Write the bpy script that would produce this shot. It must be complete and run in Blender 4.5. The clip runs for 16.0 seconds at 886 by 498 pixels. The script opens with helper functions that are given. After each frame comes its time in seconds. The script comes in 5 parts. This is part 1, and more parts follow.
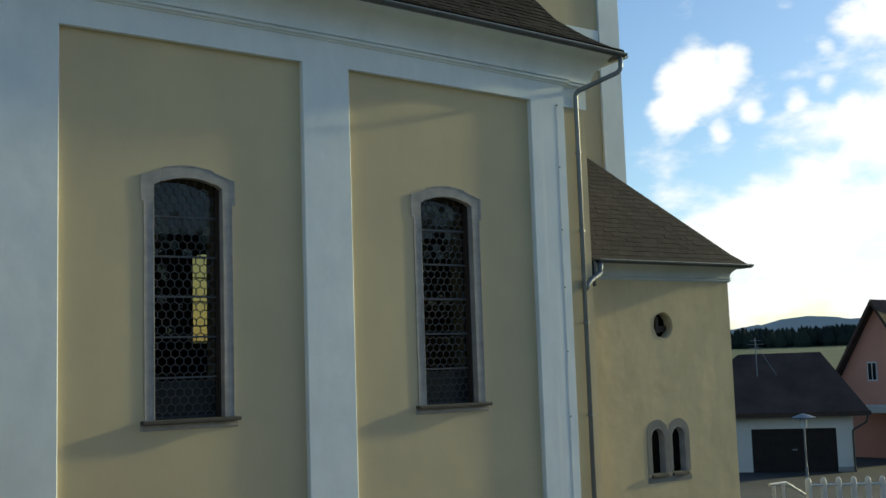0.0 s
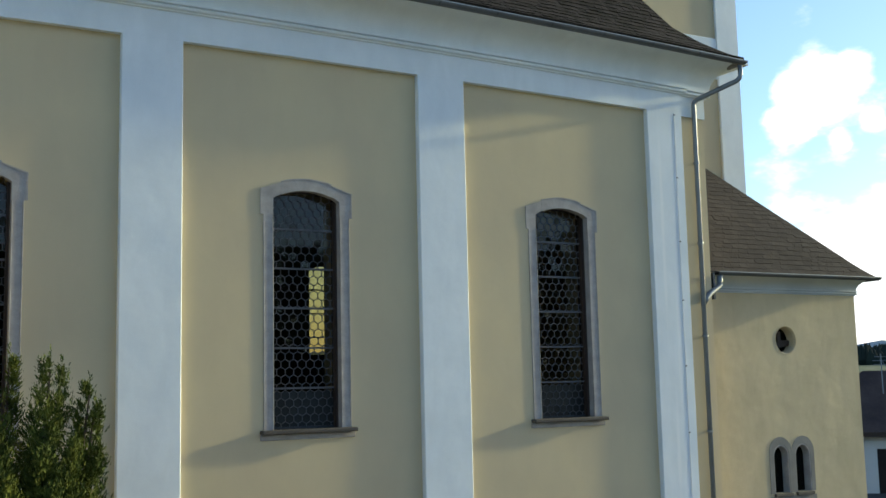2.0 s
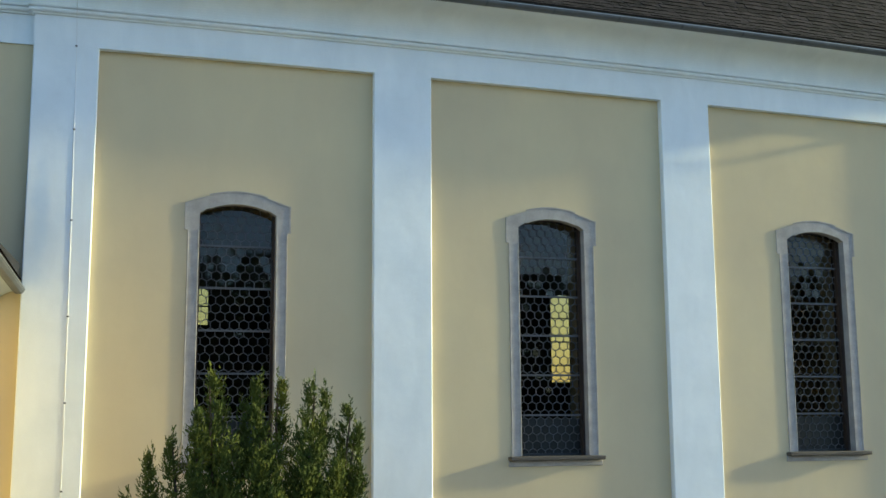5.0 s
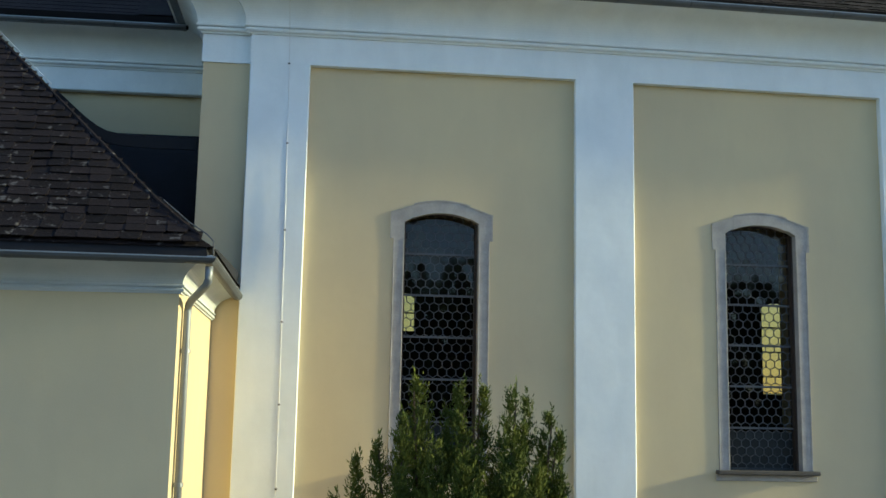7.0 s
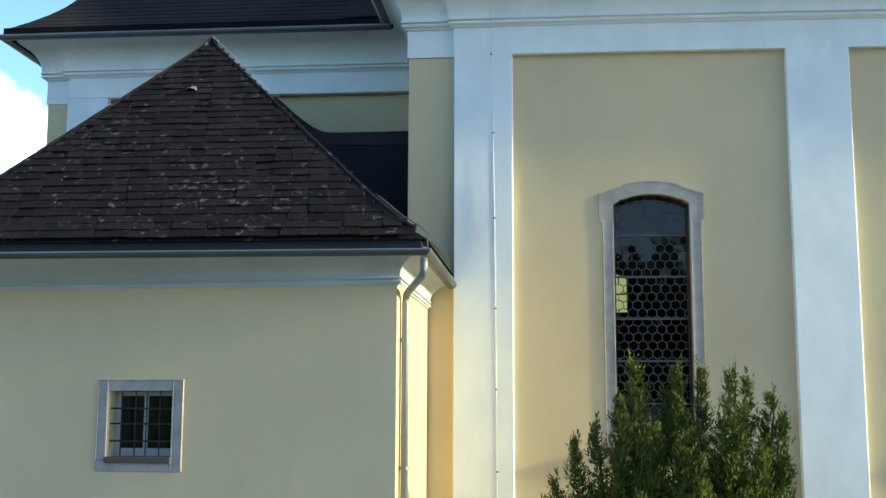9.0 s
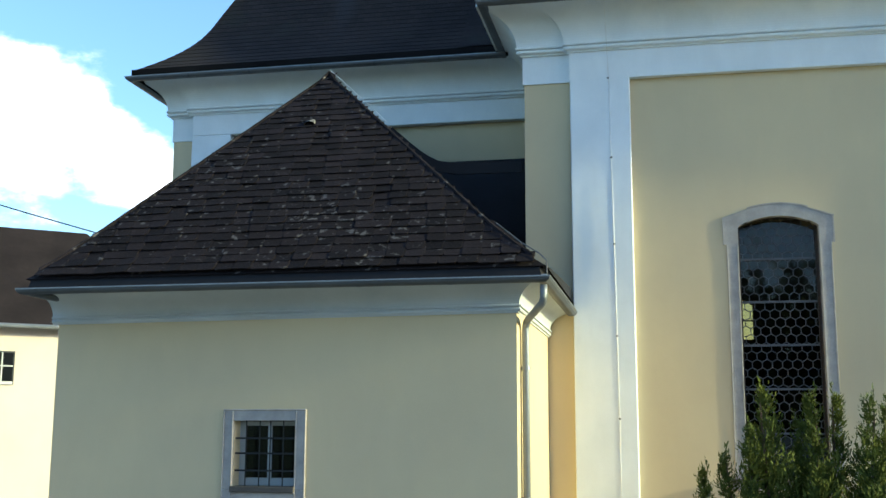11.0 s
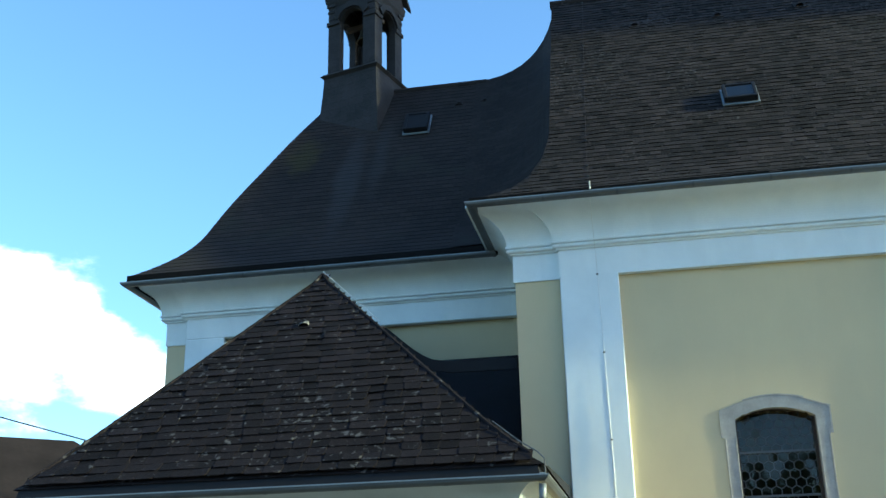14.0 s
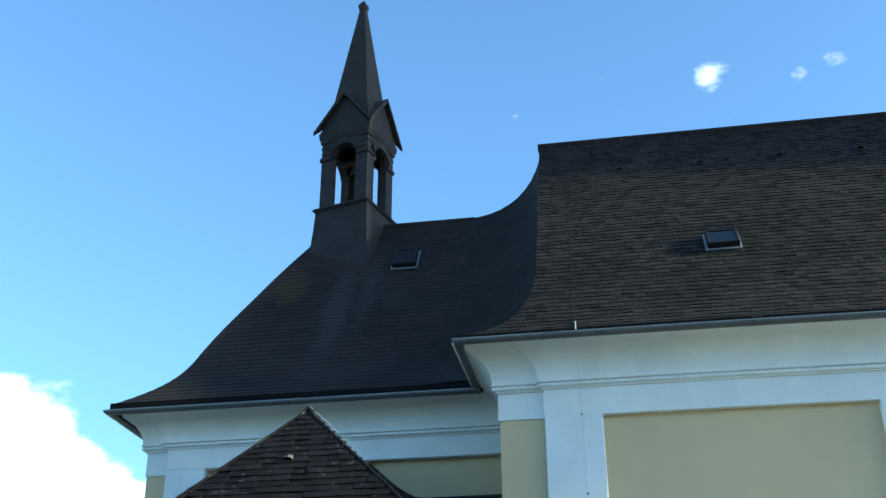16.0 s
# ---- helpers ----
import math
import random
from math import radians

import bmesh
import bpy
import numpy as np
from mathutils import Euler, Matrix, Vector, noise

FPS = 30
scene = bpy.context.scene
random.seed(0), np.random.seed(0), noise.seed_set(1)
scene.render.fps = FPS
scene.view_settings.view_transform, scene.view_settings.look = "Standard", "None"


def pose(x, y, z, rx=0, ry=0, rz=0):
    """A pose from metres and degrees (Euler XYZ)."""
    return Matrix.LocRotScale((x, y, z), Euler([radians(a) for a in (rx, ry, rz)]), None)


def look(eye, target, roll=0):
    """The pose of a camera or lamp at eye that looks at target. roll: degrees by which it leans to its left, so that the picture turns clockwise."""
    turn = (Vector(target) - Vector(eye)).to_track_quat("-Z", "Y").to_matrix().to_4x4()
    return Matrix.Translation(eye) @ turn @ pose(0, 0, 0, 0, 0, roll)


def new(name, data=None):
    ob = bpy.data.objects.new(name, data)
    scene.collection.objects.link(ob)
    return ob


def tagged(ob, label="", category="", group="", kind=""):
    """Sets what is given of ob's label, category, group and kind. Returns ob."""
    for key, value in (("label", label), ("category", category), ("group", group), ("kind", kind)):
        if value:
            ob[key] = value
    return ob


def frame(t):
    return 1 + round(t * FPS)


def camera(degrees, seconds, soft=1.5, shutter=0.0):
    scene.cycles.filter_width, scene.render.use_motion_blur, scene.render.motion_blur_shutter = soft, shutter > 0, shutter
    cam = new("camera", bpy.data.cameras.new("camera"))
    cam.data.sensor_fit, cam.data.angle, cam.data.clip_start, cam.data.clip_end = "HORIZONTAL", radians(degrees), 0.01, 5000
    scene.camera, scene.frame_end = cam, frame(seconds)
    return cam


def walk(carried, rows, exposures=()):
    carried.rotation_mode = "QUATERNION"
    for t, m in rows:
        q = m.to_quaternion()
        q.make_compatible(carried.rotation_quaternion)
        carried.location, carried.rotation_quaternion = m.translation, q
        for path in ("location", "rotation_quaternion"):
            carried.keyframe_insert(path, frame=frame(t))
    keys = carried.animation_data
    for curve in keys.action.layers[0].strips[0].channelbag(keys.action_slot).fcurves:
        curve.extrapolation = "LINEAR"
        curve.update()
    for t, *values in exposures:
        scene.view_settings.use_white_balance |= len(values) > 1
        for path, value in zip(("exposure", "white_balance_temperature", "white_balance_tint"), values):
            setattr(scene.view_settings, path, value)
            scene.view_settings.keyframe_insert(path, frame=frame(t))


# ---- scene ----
cam = camera(44.0, 16.0)
PATH = [
    (0, (0.57, -14.354, 3.904), (1.698, -12.717, 4.118), -1.9),
    (0.5, (0.578, -14.326, 3.905), (1.664, -12.661, 4.126), -1.8),
    (1, (0.58, -14.3, 3.906), (1.619, -12.606, 4.132), -1.7),
    (1.5, (0.571, -14.279, 3.905), (1.569, -12.562, 4.138), -1.6),
    (2, (0.546, -14.261, 3.902), (1.502, -12.521, 4.145), -1.3),
    (2.5, (0.508, -14.247, 3.9), (1.421, -12.484, 4.148), -1.2),
    (3, (0.466, -14.237, 3.898), (1.324, -12.447, 4.147), -1.4),
    (3.2, (0.454, -14.238, 3.896), (1.291, -12.439, 4.144), -1.4),
    (5.3, (0.371, -14.297, 3.863), (0.877, -12.387, 4.177), 0.5),
    (5.5, (0.368, -14.295, 3.862), (0.837, -12.377, 4.183), 1.1),
    (6, (0.38, -14.275, 3.862), (0.754, -12.338, 4.188), 0.8),
    (6.5, (0.401, -14.274, 3.866), (0.69, -12.321, 4.19), 1.0),
    (7, (0.421, -14.313, 3.871), (0.616, -12.347, 4.184), 1.1),
    (7.5, (0.423, -14.398, 3.874), (0.528, -12.422, 4.169), 0.9),
    (8, (0.416, -14.493, 3.875), (0.415, -12.513, 4.154), 0.9),
    (8.5, (0.413, -14.512, 3.882), (0.321, -12.533, 4.153), 0.7),
    (9, (0.417, -14.453, 3.889), (0.232, -12.481, 4.166), 0.2),
    (9.5, (0.415, -14.38, 3.894), (0.145, -12.42, 4.186), 0.4),
    (10, (0.401, -14.356, 3.896), (0.056, -12.41, 4.204), 0.7),
    (10.2, (0.397, -14.353, 3.895), (0.025, -12.413, 4.209), 0.5),
    (12.3, (0.37, -14.346, 3.851), (-0.042, -12.435, 4.273), -0.0),
    (12.5, (0.368, -14.346, 3.851), (-0.042, -12.442, 4.304), -0.4),
    (13, (0.361, -14.348, 3.858), (-0.036, -12.46, 4.385), -0.5),
    (13.5, (0.363, -14.365, 3.868), (-0.019, -12.498, 4.473), -0.9),
    (14, (0.362, -14.397, 3.875), (0.004, -12.55, 4.553), -1.2),
    (14.5, (0.357, -14.445, 3.877), (0.015, -12.617, 4.612), -1.3),
    (15, (0.348, -14.501, 3.876), (0.024, -12.695, 4.673), -0.6),
    (15.5, (0.339, -14.554, 3.873), (0.026, -12.772, 4.725), -0.3),
    (16, (0.336, -14.611, 3.869), (0.028, -12.851, 4.766), -0.1),
]
walk(cam, [(t, look(eye, target, roll)) for t, eye, target, roll in PATH], exposures=[(0.0, 0.26, 6690, 5), (1.5, 0.74, 6550, 10), (3.0, 1.12, 6550, 9), (5.5, 1.38, 6600, 8), (7.0, 1.16, 6550, 8), (9.0, 1.5, 6400, 7), (10.0, 1.49, 6350, 6), (12.5, 1.38, 6130, 2), (14.0, 1.52, 5950, -2), (16.0, 1.49, 5880, -2)])

# ---------------------------------------------------------------- light
SUN_EL, SUN_AZ = 14.5, 4.7          # height, and angle in front of the nave wall's plane (towards -y)
to_sun = Vector((math.cos(radians(SUN_EL)) * math.cos(radians(SUN_AZ)), -math.cos(radians(SUN_EL)) * math.sin(radians(SUN_AZ)), math.sin(radians(SUN_EL))))
sun = new("sun", bpy.data.lights.new("sun", "SUN"))
sun.data.energy, sun.data.angle, sun.data.color = 2.85, radians(2.0), (1.0, 0.955, 0.54)
sun.matrix_world = look((60, -8, 20), Vector((60, -8, 20)) - to_sun)


def build_world():
    world = bpy.data.worlds.new("sky")
    scene.world = world
    world.use_nodes = True
    nt = world.node_tree
    nt.nodes.clear()
    n, l = nt.nodes.new, nt.links.new
    out, bg = n("ShaderNodeOutputWorld"), n("ShaderNodeBackground")
    sky = n("ShaderNodeTexSky")
    sky.sky_type, sky.sun_disc = "NISHITA", False
    sky.sun_elevation, sky.sun_rotation = radians(SUN_EL), radians(90 + SUN_AZ)
    sky.air_density, sky.dust_density, sky.ozone_density = 1.0, 0.8, 3.7
    coord = n("ShaderNodeTexCoord")

    def math_node(op, a, b=None, c=None):
        m = n("ShaderNodeMath")
        m.operation = op
        for i, v in enumerate((a, b, c)):
            if v is None:
                continue
            if isinstance(v, (int, float)):
                m.inputs[i].default_value = v
            else:
                l(v, m.inputs[i])
        return m.outputs[0]

    def lobe(d, sharp):
        """A soft blob of cloud round the direction d."""
        dot = n("ShaderNodeVectorMath")
        dot.operation = "DOT_PRODUCT"
        l(coord.outputs["Generated"], dot.inputs[0])
        dot.inputs[1].default_value = Vector(d).normalized()
        return math_node("POWER", math_node("MAXIMUM", dot.outputs["Value"], 0.0), sharp)

    big, fine = n("ShaderNodeTexNoise"), n("ShaderNodeTexNoise")
    stretch = n("ShaderNodeMapping")
    stretch.inputs["Scale"].default_value = (1, 1, 2.0)
    l(coord.outputs["Generated"], stretch.inputs["Vector"])
    for node, scale, detail in ((big, 5.0, 8.0), (fine, 13.0, 9.0)):
        node.inputs["Scale"].default_value, node.inputs["Detail"].default_value, node.inputs["Roughness"].default_value = scale, detail, 0.55
        l(stretch.outputs["Vector"], node.inputs["Vector"])
    cloud = None
    for d, sharp, gain in CLOUDS:
        v = math_node("MULTIPLY", lobe(d, sharp), gain)
        cloud = v if cloud is None else math_node("MAXIMUM", cloud, v)
    edge = math_node("ADD", math_node("MULTIPLY_ADD", fine.outputs["Fac"], 1.15, math_node("MULTIPLY", big.outputs["Fac"], 0.6)), -0.875)
    body = math_node("ADD", cloud, edge)
    ramp = n("ShaderNodeMapRange")
    ramp.interpolation_type = "SMOOTHSTEP"
    ramp.inputs["From Min"].default_value, ramp.inputs["From Max"].default_value = 0.41, 0.72
    l(body, ramp.inputs["Value"])
    mix = n("ShaderNodeMix")
    mix.data_type = "RGBA"
    l(ramp.outputs["Result"], mix.inputs["Factor"])
    l(sky.outputs["Color"], mix.inputs["A"])
    mix.inputs["B"].default_value = (6.0, 6.1, 6.3, 1)
    l(mix.outputs["Result"], bg.inputs["Color"])
    bg.inputs["Strength"].default_value = 0.15
    l(bg.outputs["Background"], out.inputs["Surface"])


# directions of the cloud heaps, their sharpness and density
def toward(yaw, el):
    """The direction that many degrees to the left of +y and above the horizon."""
    return Vector((-math.sin(radians(yaw)) * math.cos(radians(el)), math.cos(radians(yaw)) * math.cos(radians(el)), math.sin(radians(el))))


HEAP = [(toward(34, 14.3), 330, 0.98), (toward(28.5, 13.9), 620, 0.88), (toward(39, 13.8), 300, 0.95), (toward(31, 16.3), 800, 0.88), (toward(33.5, 16.8), 600, 0.9), (toward(45, 15.3), 260, 0.9), (toward(26, 12.5), 1500, 0.7)]
PUFFS = [(toward(-48.1, 14.2), 1000, 0.78), (toward(-46.9, 14.4), 2600, 0.70), (toward(-46.8, 12.3), 2400, 0.72), (toward(-49.9, 14.7), 2200, 0.70), (toward(-55.9, 16.3), 1800, 0.80), (toward(-57.2, 16.6), 1500, 0.78), (toward(-54.6, 15.1), 6000, 0.62),
         (toward(-53.0, 12.7), 5000, 0.70), (toward(-54.5, 13.2), 6000, 0.66), (toward(-55.5, 12.3), 4000, 0.70), (toward(-56.7, 11.3), 2200, 0.74)]
WISPS = [(toward(-50.8, 12.2), 5000, 0.62), (toward(-49.2, 11.4), 7000, 0.64), (toward(-54.9, 9.0), 6000, 0.58), (toward(-52, 4.8), 140, 0.78), (toward(-64, 1), 16, 0.86), (toward(0.9, 34.2), 1600, 0.385), (toward(-0.2, 35.2), 3000, 0.42), (toward(-6.4, 34.1), 3000, 0.41),
         (toward(-11.9, 33.5), 4000, 0.40), (toward(-13.5, 34.2), 5000, 0.40), (toward(5.3, 33.4), 9000, 0.47), (toward(8.5, 32.6), 9000, 0.38), (toward(-7.6, 32.1), 6000, 0.48), (toward(24.8, 37.1), 5000, 0.36), (toward(-59, 12), 30, 0.53)]
CLOUDS = HEAP + PUFFS + WISPS
build_world()


# ---------------------------------------------------------------- materials
def material(name, color, rough=0.7, metal=0.0, vary=0.12, grain=40.0, stain=1.2, bump=0.15, spec=0.4, tone=None, per_piece=0.0, spots=None, uneven=0.0, pieces=None, joint=1.0, island=0.0, drift=0.0, brush=0.0):
    """Painted, mineral or metal surface: two scales of colour variation and a fine relief."""
    m = bpy.data.materials.new(name)
    m.use_nodes = True
    nt = m.node_tree
    n, l = nt.nodes.new, nt.links.new
    bsdf = nt.nodes["Principled BSDF"]
    bsdf.inputs["Roughness"].default_value, bsdf.inputs["Metallic"].default_value = rough, metal
    bsdf.inputs["Specular IOR Level"].default_value = spec
    coord = n("ShaderNodeTexCoord")
    big, small = n("ShaderNodeTexNoise"), n("ShaderNodeTexNoise")
    for node, scale, detail in ((big, stain, 6.0), (small, grain, 4.0)):
        l(coord.outputs["Object"], node.inputs["Vector"])
        node.inputs["Scale"].default_value, node.inputs["Detail"].default_value = scale, detail
    tone = tone or tuple(c * (1 - 2.2 * vary) for c in color)
    ramp = n("ShaderNodeValToRGB")
    ramp.color_ramp.elements[0].position, ramp.color_ramp.elements[1].position = 0.3, 0.68
    ramp.color_ramp.elements[0].color, ramp.color_ramp.elements[1].color = (*tone, 1), (*color, 1)
    l(big.outputs["Fac"], ramp.inputs["Fac"])
    hsv = n("ShaderNodeHueSaturation")
    l(ramp.outputs["Color"], hsv.inputs["Color"])
    value = n("ShaderNodeMapRange")
    value.inputs["To Min"].default_value, value.inputs["To Max"].default_value = 1 - vary, 1 + vary
    l(small.outputs["Fac"], value.inputs["Value"])
    last = value.outputs["Result"]
    if brush:
        upright, strokes, spread, both = n("ShaderNodeMapping"), n("ShaderNodeTexNoise"), n("ShaderNodeMapRange"), n("ShaderNodeMath")
        upright.inputs["Scale"].default_value = (2.0, 2.0, 0.8)
        strokes.inputs["Scale"].default_value, strokes.inputs["Detail"].default_value, strokes.inputs["Distortion"].default_value = 1.6, 7.0, 0.8
        spread.inputs["From Min"].default_value, spread.inputs["From Max"].default_value = 0.3, 0.7
        spread.inputs["To Min"].default_value, spread.inputs["To Max"].default_value = 1 - brush, 1 + brush
        both.operation = "MULTIPLY"
        l(coord.outputs["Object"], upright.inputs["Vector"]), l(upright.outputs[0], strokes.inputs["Vector"]), l(strokes.outputs["Fac"], spread.inputs["Value"])
        l(last, both.inputs[0]), l(spread.outputs["Result"], both.inputs[1])
        last = both.outputs[0]
    if per_piece:
        info, pick, mul = n("ShaderNodeObjectInfo"), n("ShaderNodeMapRange"), n("ShaderNodeMath")
        pick.inputs["To Min"].default_value, pick.inputs["To Max"].default_value = 1 - per_piece, 1 + per_piece
        l(info.outputs["Random"], pick.inputs["Value"])
        mul.operation = "MULTIPLY"
        l(last, mul.inputs[0]), l(pick.outputs["Result"], mul.inputs[1])
        last = mul.outputs[0]
    if island:
        geo, pick2, mul2 = n("ShaderNodeNewGeometry"), n("ShaderNodeMapRange"), n("ShaderNodeMath")
        pick2.inputs["To Min"].default_value, pick2.inputs["To Max"].default_value = 1 - island, 1 + island
        l(geo.outputs["Random Per Island"], pick2.inputs["Value"])
        mul2.operation = "MULTIPLY"
        l(last, mul2.inputs[0]), l(pick2.outputs["Result"], mul2.inputs[1])
        last = mul2.outputs[0]
    l(last, hsv.inputs["Value"])
    colour = hsv.outputs["Color"]
    if pieces:
        wide, high, foot = pieces
        sep, comb, shift, brick, mul = n("ShaderNodeSeparateXYZ"), n("ShaderNodeCombineXYZ"), n("ShaderNodeMath"), n("ShaderNodeTexBrick"), n("ShaderNodeMix")
        l(coord.outputs["Object"], sep.inputs[0])
        shift.inputs[1].default_value = -foot
        l(sep.outputs["Z"], shift.inputs[0]), l(sep.outputs["X"], comb.inputs["X"]), l(shift.outputs[0], comb.inputs["Y"])
        l(comb.outputs[0], brick.inputs["Vector"])
        for key, v in (("Scale", 1.0), ("Brick Width", wide), ("Row Height", high), ("Mortar Size", 0.006), ("Bias", 0.0)):
            brick.inputs[key].default_value = v
        brick.inputs["Color1"].default_value, brick.inputs["Color2"].default_value, brick.inputs["Mortar"].default_value = ((*(1 + joint * v for v in c), 1) for c in ((-.38, -.38, -.38), (.45, .42, .4), (-.65, -.65, -.65)))
        mul.data_type, mul.blend_type = "RGBA", "MULTIPLY"
        mul.inputs["Factor"].default_value = 1.0
        l(colour, mul.inputs["A"]), l(brick.outputs["Color"], mul.inputs["B"])
        colour = mul.outputs["Result"]
    if spots:
        tint, size, share = spots
        dots, cut, blend = n("ShaderNodeTexNoise"), n("ShaderNodeMapRange"), n("ShaderNodeMix")
        dots.inputs["Scale"].default_value, dots.inputs["Detail"].default_value = size, 3.0
        source = coord.outputs["Object"]
        if per_piece:
            shift, far = n("ShaderNodeVectorMath"), n("ShaderNodeVectorMath")
            far.operation, shift.operation = "SCALE", "ADD"
            l(info.outputs["Location"], far.inputs[0])
            far.inputs["Scale"].default_value = 7.3
            l(source, shift.inputs[0]), l(far.outputs["Vector"], shift.inputs[1])
            source = shift.outputs["Vector"]
        l(source, dots.inputs["Vector"])
        cut.inputs["From Min"].default_value, cut.inputs["From Max"].default_value = 1 - share - 0.03, 1 - share + 0.05
        amount = dots.outputs["Fac"]
        if drift:
            place, crowd, more = n("ShaderNodeNewGeometry"), n("ShaderNodeTexNoise"), n("ShaderNodeMath")
            crowd.inputs["Scale"].default_value, crowd.inputs["Detail"].default_value = 0.9, 2.0
            more.operation = "MULTIPLY_ADD"
            more.inputs[1].default_value = drift
            l(place.outputs["Position"], crowd.inputs["Vector"]), l(crowd.outputs["Fac"], more.inputs[0]), l(amount, more.inputs[2])
            amount = more.outputs[0]
        l(amount, cut.inputs["Value"])
        blend.data_type = "RGBA"
        blend.inputs["B"].default_value = (*tint, 1)
        l(cut.outputs["Result"], blend.inputs["Factor"]), l(colour, blend.inputs["A"])
        colour = blend.outputs["Result"]
    l(colour, bsdf.inputs["Base Color"])
    if bump:
        b = n("ShaderNodeBump")
        b.inputs["Strength"].default_value, b.inputs["Distance"].default_value = bump, 0.02
        l(small.outputs["Fac"], b.inputs["Height"])
        if uneven:
            waves, b2 = n("ShaderNodeTexNoise"), n("ShaderNodeBump")
            waves.inputs["Scale"].default_value, waves.inputs["Detail"].default_value = 1.7, 3.0
            l(coord.outputs["Object"], waves.inputs["Vector"]), l(waves.outputs["Fac"], b2.inputs["Height"])
            b2.inputs["Strength"].default_value, b2.inputs["Distance"].default_value = uneven, 0.06
            l(b2.outputs["Normal"], b.inputs["Normal"])
        l(b.outputs["Normal"], bsdf.inputs["Normal"])
    return m


ROUGH_YELLOW = material("uneven_yellow_limewash", (0.585, 0.465, 0.285), 0.9, vary=0.05, grain=60, stain=0.9, bump=0.12, tone=(0.50, 0.405, 0.25), uneven=0.3, brush=0.06)
YELLOW = material("yellow_limewash", (0.594, 0.480, 0.297), 0.9, vary=0.04, grain=70, stain=0.7, bump=0.08, tone=(0.530, 0.428, 0.276), uneven=0.17, brush=0.018)
WHITE = material("white_limewash", (0.76, 0.787, 0.79), 0.85, vary=0.04, grain=60, stain=1.1, bump=0.05, tone=(0.66, 0.70, 0.715), uneven=0.2, brush=0.032)
# greyer than WHITE: the shade below the gutter is put into the paint
SHADEWHITE = material("shaded_white_limewash", (0.50, 0.525, 0.53), 0.88, vary=0.05, grain=50, stain=1.6, bump=0.06, tone=(0.42, 0.45, 0.46), uneven=0.2)
STONE = material("grey_stone", (0.385, 0.352, 0.325), 0.85, vary=0.13, grain=45, stain=5.0, bump=0.15, tone=(0.27, 0.25, 0.235))
GREYPLASTER = material("grey_plaster", (0.225, 0.210, 0.190), 0.9, vary=0.1, grain=45, stain=3.0, bump=0.1)
SILL = material("dark_stone", (0.085, 0.072, 0.062), 0.8, vary=0.1, grain=50, stain=4.0, bump=0.3)
TILE = material("fibre_cement_tile", (0.0196, 0.0140, 0.0152), 0.85, spec=0.15, vary=0.22, grain=45, stain=2.5, bump=0.5, per_piece=0.4, island=0.45, spots=((0.088, 0.081, 0.079), 11.0, 0.205), drift=0.28)
TILE_FAR = material("old_tile_roof", (0.0245, 0.0190, 0.0180), 0.85, spec=0.12, vary=0.25, grain=26, stain=0.9, bump=0.6, tone=(0.0165, 0.0135, 0.0130), spots=((0.070, 0.063, 0.060), 19.0, 0.215), island=0.52, drift=0.25)
TILE_CHOIR = material("dark_choir_tile", (0.0305, 0.0240, 0.0222), 0.85, spec=0.12, vary=0.25, grain=24, stain=0.7, bump=0.6, tone=(0.0195, 0.0160, 0.0160), spots=((0.027, 0.024, 0.021), 1.1, 0.36), pieces=(0.22, 0.1053, 0.02), joint=0.33)
# near-black, so the eaves strip also carries the shadow line over the gutter
SHADOWSTRIP = material("eaves_shadow_black", (0.009, 0.0085, 0.009), 0.9, vary=0.2, grain=20, stain=1.0, bump=0.05, spec=0.1)
DARKMETAL = material("dark_sheet_metal", (0.013, 0.0125, 0.015), 0.6, spec=0.2, vary=0.12, grain=20, stain=1.0, bump=0.05)
GUTTERZINC = material("dull_gutter_zinc", (0.092, 0.100, 0.108), 0.5, metal=0.4, vary=0.14, grain=18, stain=1.6, bump=0.05)
LEADSHEET = material("dark_lead_sheet", (0.040, 0.041, 0.052), 0.55, vary=0.15, grain=15, stain=1.2, bump=0.05)
PALEZINC = material("pale_gutter_zinc", (0.125, 0.130, 0.138), 0.5, metal=0.4, vary=0.14, grain=18, stain=1.6, bump=0.05)
ZINC = material("weathered_zinc", (0.24, 0.26, 0.28), 0.5, metal=0.6, vary=0.1, grain=25, stain=2.0, bump=0.05)
WIRE = material("bright_wire", (0.66, 0.66, 0.64), 0.5, metal=0.2, vary=0.06)
IRON = material("dark_iron", (0.05, 0.055, 0.06), 0.6, metal=0.3, vary=0.1)
BLACKIRON = material("black_iron", (0.014, 0.015, 0.018), 0.6, metal=0.2, vary=0.1)
LEAD = material("lead_came", (0.125, 0.120, 0.123), 0.7, metal=0.2, vary=0.1)
DARKWOOD = material("dark_brown_wood", (0.06, 0.035, 0.022), 0.6, vary=0.2, grain=30, stain=3)
DOORWOOD = material("blackish_stained_wood", (0.022, 0.013, 0.010), 0.7, vary=0.2, grain=30, stain=3)
WHITEWOOD = material("white_painted_wood", (0.56, 0.56, 0.55), 0.5, vary=0.04)
PINK = material("pink_render", (0.60, 0.28, 0.20), 0.9, vary=0.06, grain=30, stain=0.6)
OFFWHITE = material("offwhite_render", (0.70, 0.68, 0.62), 0.9, vary=0.05, grain=30, stain=0.5)
BROWNROOF = material("brown_roof", (0.085, 0.058, 0.048), 0.85, spec=0.15, vary=0.2, grain=8, stain=0.7, bump=0.4)
ASPHALT = material("asphalt", (0.038, 0.038, 0.040), 0.9, vary=0.15, grain=20, stain=0.3, bump=0.3)
